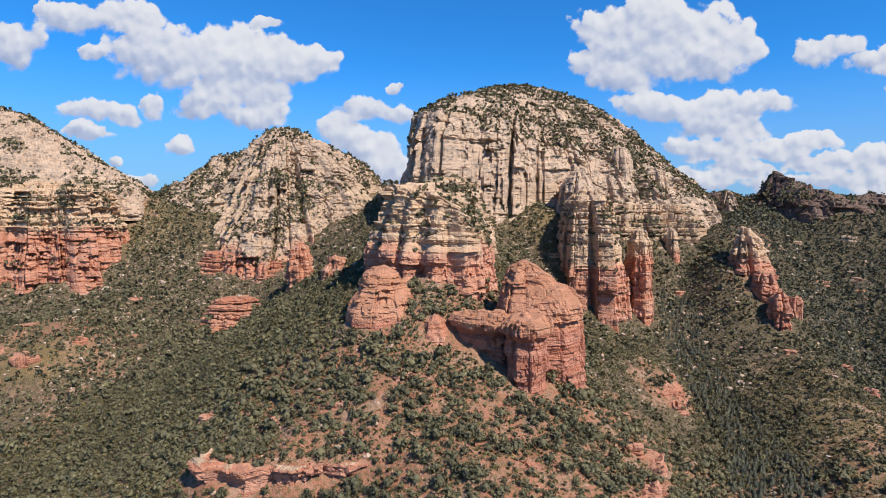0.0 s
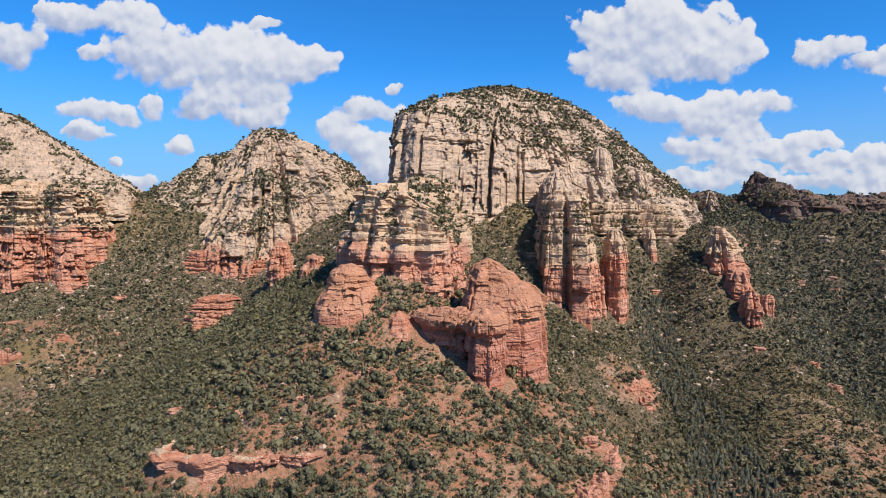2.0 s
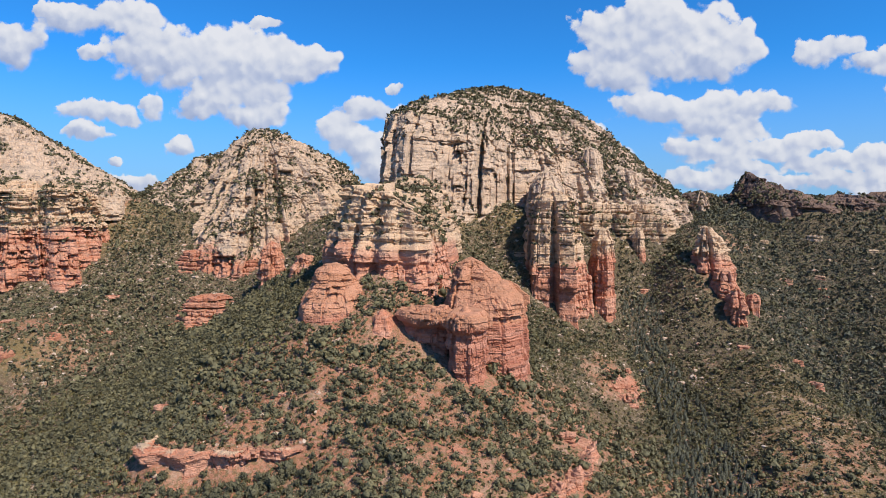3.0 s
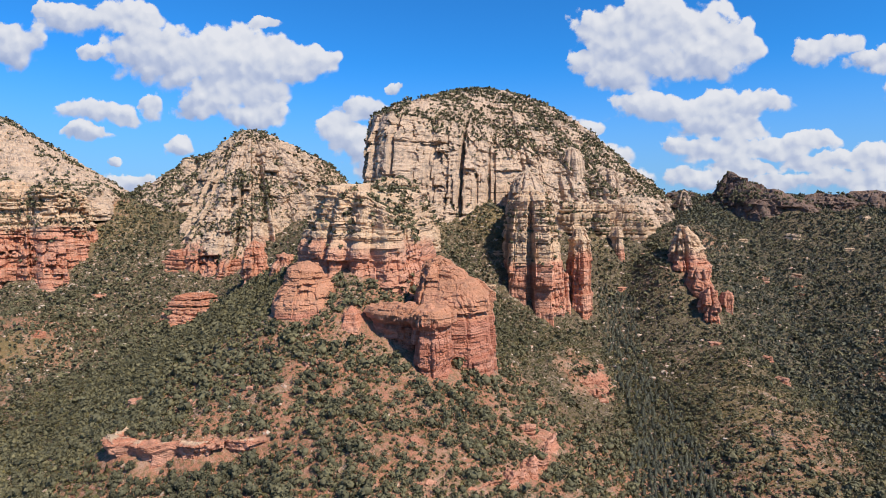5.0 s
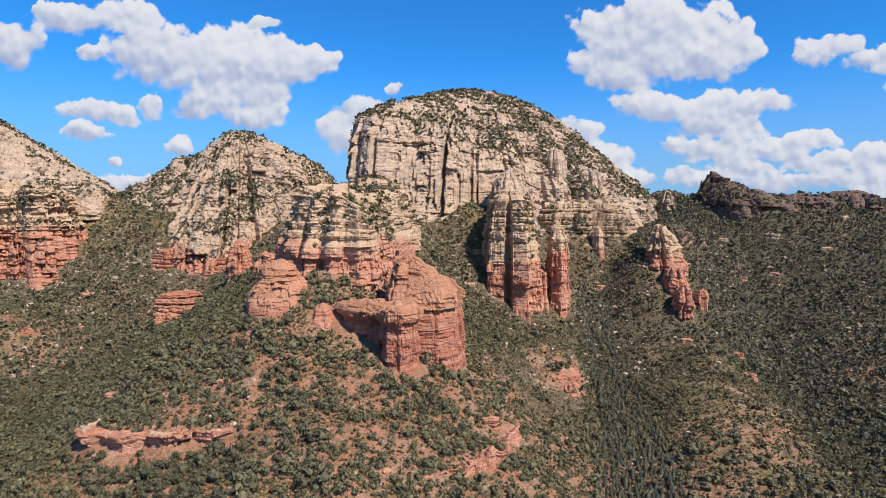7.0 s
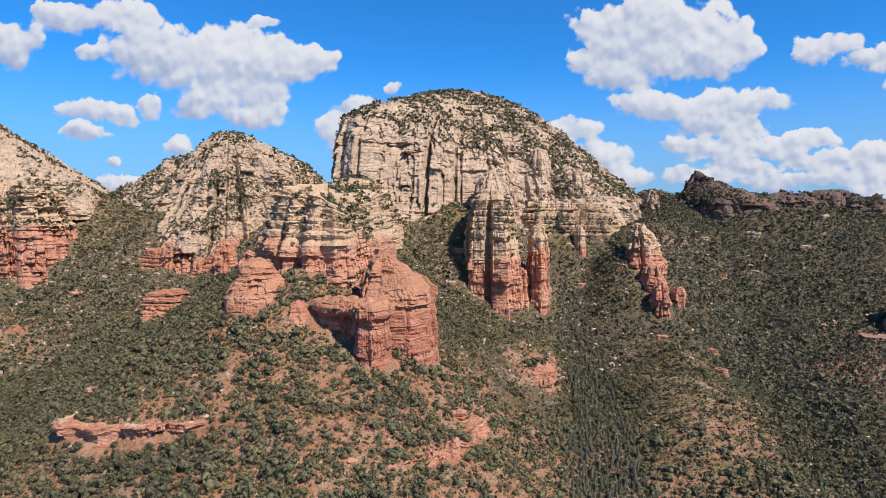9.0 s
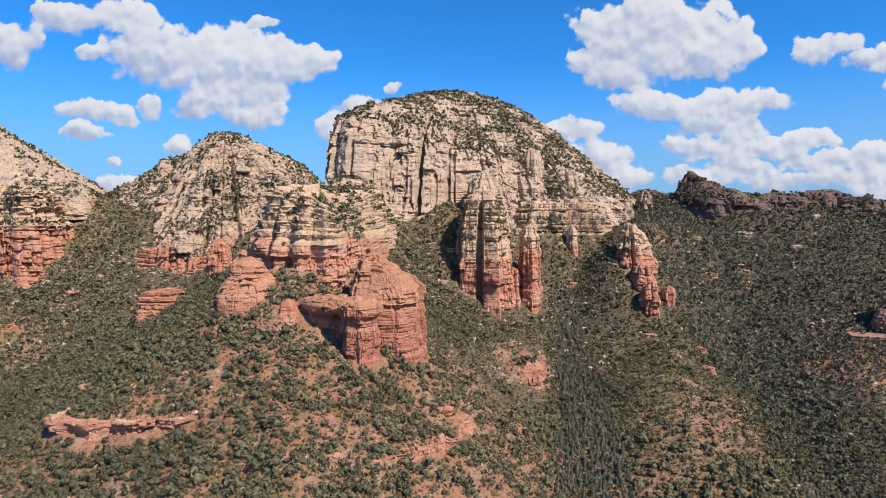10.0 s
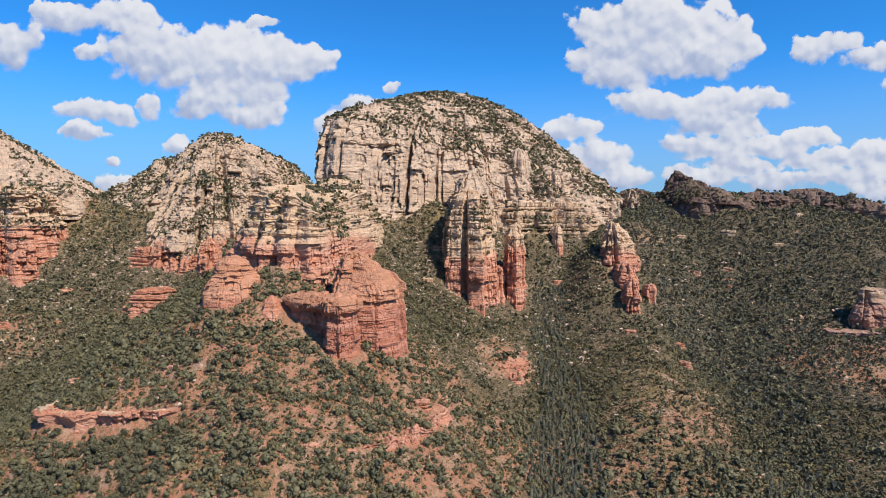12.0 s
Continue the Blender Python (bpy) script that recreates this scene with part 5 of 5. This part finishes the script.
g = np.random.default_rng(3)
near, near_dense = ground_spots(2.0, 112, 262, 1, 0.05)
tall_wood = (line_gap(near[:, 0], near[:, 1], GULLY_WOOD) < 15) & (g.random(len(near)) < 0.6) | (line_gap(near[:, 0], near[:, 1], FAR_WOOD) < 14) & (g.random(len(near)) < 0.5)
firs = near[tall_wood]
near, near_dense = near[~tall_wood], near_dense[~tall_wood]
front_row = (near[:, 1] > 118) & (near[:, 1] < 152) & (np.abs(near[:, 0] - 20) < 80)
chosen = np.where(front_row)[0][:280]
single, near, near_dense = near[chosen], np.delete(near, chosen, axis=0), np.delete(near_dense, chosen)
far, far_dense = ground_spots(2.05, 262, 640, 2, 0.12)
ok = in_reach(far)
far, far_dense = far[ok], far_dense[ok]
tall_wood = (line_gap(far[:, 0], far[:, 1], GULLY_WOOD) < 11) & (g.random(len(far)) < 0.55)
firs, far, far_dense = np.concatenate([firs, far[tall_wood]]), far[~tall_wood], far_dense[~tall_wood]
scrub, scrub_dense = ground_spots(1.2, 112, 345, 5, 0.12, 31.0)
scatter("scrub", [shrub_shape(60 + i, 5, 0.42, 0) for i in range(8)], scrub, 0.5 + 1.1 * g.random(len(scrub)) ** 1.6, "low olive scrub and dry grass tufts on the slopes", "scrub", SCRUB)
size = np.clip(1.9 * np.exp(0.5 * g.normal(size=len(near))) + 0.5 * near_dense, 0.8, 5.0) * np.where(near_dense > 1.15, 0.72, 1.0)
close = np.hypot(near[:, 0] - HUB[0], near[:, 1] - HUB[1]) < 205
scatter("junipers", [shrub_shape(i, 96, 0.105, 1, 9) for i in range(10)], near[close], size[close], "dense dark green juniper and pinyon shrubs on red slopes", "shrubs", LEAF)
scatter("pinyons", [shrub_shape(80 + i, 40, 0.15, 1) for i in range(10)], near[~close], size[~close], "dark green pinyon and juniper shrubs below the cliffs", "shrubs", LEAF)
size = np.clip(1.25 * np.exp(0.5 * g.normal(size=len(far))) + 0.8 * far_dense, 0.8, 4.6)
# painted shade: about half of these far shrubs take the darker fir colour
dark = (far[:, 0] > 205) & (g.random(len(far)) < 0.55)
scatter("shade_shrubs", [shrub_shape(30 + i, 17, 0.225, 0, 5) for i in range(8)], far[dark], size[dark], "far shrubs with shade put into their dark foliage", "shrubs", FIR_AND_SHADE)
far, size = far[~dark], size[~dark]
middle = np.hypot(far[:, 0] - HUB[0], far[:, 1] - HUB[1]) < 350
scatter("slope_junipers", [shrub_shape(120 + i, 26, 0.185, 0, 6) for i in range(10)], far[middle], size[middle], "olive green junipers spread over the slopes", "shrubs", LEAF)
far, size = far[~middle], size[~middle]
scatter("far_junipers", [shrub_shape(20 + i, 12, 0.27, 0, 5) for i in range(10)], far, size, "dark green juniper scrub on distant slopes", "shrubs", LEAF)
scatter("conifers", [conifer_shape(90 + i, 60, 0.13) for i in range(8)], firs, g.uniform(1.6, 3.2, len(firs)), "dark blue-green firs crowded along a gully", "trees", FIR_AND_SHADE, (0.32, 0.6))

spots = []
for P, steep, rich in LEDGES:
    flat = np.argwhere((steep[:-1] < 0.8))
    p = P[flat[:, 0], flat[:, 1]]
    area = np.linalg.norm(np.cross(P[1:, :][flat[:, 0], flat[:, 1]] - p, P[flat[:, 0], np.minimum(flat[:, 1] + 1, P.shape[1] - 1)] - p), axis=1)
    patchy = np.clip(0.1 * rich ** 2 + 3.4 * fbm(p[:, 0] / 24, p[:, 1] / 24, p[:, 2] / 24, 2), 0.02, 1.3)
    spots.append(p[(g.random(len(p)) < np.minimum(area, 8) * 0.19 * patchy) & (p[:, 1] < 585)])
    crack = np.argwhere((steep[:-1] > 0.8) & (steep[:-1] < 0.97))
    p = P[crack[:, 0], crack[:, 1]]
    spots.append(p[(g.random(len(p)) < 0.02) & (p[:, 1] < 585)])
spots = np.concatenate(spots)
scatter("ledge_shrubs", [shrub_shape(40 + i, 10, 0.31, 0, 4) for i in range(6)], spots, 0.8 + 2.5 * g.random(len(spots)) ** 1.4, "small dark shrubs rooted on rock ledges", "shrubs", LEAF)


# ---- single junipers, with trunk and crown ----
def tree_parts(seed):
    """A trunk that forks, and a crown of leaf clumps; unit size."""
    gg = np.random.default_rng(200 + seed)
    bm = bmesh.new()
    for limb in range(3):
        lean = Vector(gg.normal(size=3) * (0.16, 0.16, 0)) if limb else Vector((0, 0, 0))
        foot = Vector((0, 0, -0.12)) if limb == 0 else Vector((0, 0, 0.1))
        tip = Vector((0, 0, 0.34)) if limb == 0 else Vector((lean.x * 1.6, lean.y * 1.6, 0.5))
        wide = 0.05 if limb == 0 else 0.03
        m = Matrix.Translation((foot + tip) / 2) @ (tip - foot).to_track_quat("Z", "Y").to_matrix().to_4x4()
        bmesh.ops.create_cone(bm, cap_ends=True, segments=6, radius1=wide, radius2=wide * 0.5, depth=(tip - foot).length, matrix=m)
    trunk = bpy.data.meshes.new("trunk")
    bm.to_mesh(trunk)
    bm.free()
    trunk.materials.append(BARK)
    tri, nor = shrub_shape(300 + seed, 190, 0.085, 4, 9)
    crown = face_mesh("crown", tri.reshape(-1, 3), np.arange(len(tri) * 3).reshape(-1, 3), True)
    face_outward(crown, nor.reshape(-1, 3))
    crown.materials.append(LEAF)
    return trunk, crown


def juniper(seed):
    trunk, crown = tree_parts(seed)
    ob = tagged(new("juniper"), "bushy dark green juniper tree on red soil", "tree", group="junipers on the near slope")
    for title, mesh in (("trunk", trunk), ("crown", crown)):
        new(title, mesh).parent = ob
    return ob


firsts = [juniper(i) for i in range(6)]
for i, (x, y, z) in enumerate(single):
    m = pose(x, y, z, 0, 0, g.uniform(0, 360)) 
    w = 1.5 + 2.4 * g.random()
    if i < 6:
        tree = firsts[i]
        tree.matrix_basis = m
    else:
        tree = copy_thing(firsts[i % 6], m)
    tree.scale = (w, w, w * g.uniform(0.85, 1.2))


# ---- loose stones ----
def gravel():
    """Small angular stones lying between the near shrubs."""
    at = ground_spots(1.45, 112, 250, 13, -0.1, 83.0)[0]
    eight = np.array([(x, y, z) for x in (1, -1) for y in (1, -1) for z in (1, -1)], float)
    shapes = []
    for i in range(8):
        gg = np.random.default_rng(700 + i)
        tris = np.array([[(x, 0, 0), (0, y, 0), (0, 0, z)] for x, y, z in eight]) * gg.uniform(0.5, 1.2, 3) * (1, 1, 0.7)
        tris = tris @ np.linalg.qr(gg.normal(size=(3, 3)))[0]
        out = (np.cross(tris[:, 1] - tris[:, 0], tris[:, 2] - tris[:, 0]) * tris.mean(1)).sum(1) < 0
        tris[out] = tris[out][:, ::-1]
        shapes.append((tris, tris))
    at[:, 2] += 0.15
    return scatter("gravel", shapes, at, 0.12 + 0.4 * g.random(len(at)) ** 2.5, "pinkish gravel scattered between shrubs on red soil", "gravel", STONE, rounded=False)


def stones():
    at = ground_spots(2.6, 115, 520, 11, -0.1, 57.0)[0]
    at = at[in_reach(at)]
    at = at[np.random.default_rng(12).random(len(at)) < np.where(at[:, 0] > 190, 0.14, np.where(at[:, 1] > 270, 0.4, 0.25))]
    ico = bmesh.new()
    bmesh.ops.create_icosphere(ico, subdivisions=1, radius=1.0)
    v = np.array([x.co for x in ico.verts])
    f = np.array([[x.index for x in t.verts] for t in ico.faces])
    ico.free()
    shapes = []
    for i in range(8):
        gg = np.random.default_rng(400 + i)
        w = v * (1 + gg.uniform(-0.3, 0.3, (len(v), 1))) * gg.uniform(0.6, 1.2, 3) * (1, 1, 0.65)
        shapes.append((w[f], w[f]))
    size = (0.3 + 1.3 * g.random(len(at)) ** 3) * np.where(at[:, 1] > 270, 1.25, 0.8)
    return scatter("loose_stones", shapes, at, size, "loose tan and pinkish stones strewn over the slopes", "stones", STONE, rounded=False)


stones()
gravel()
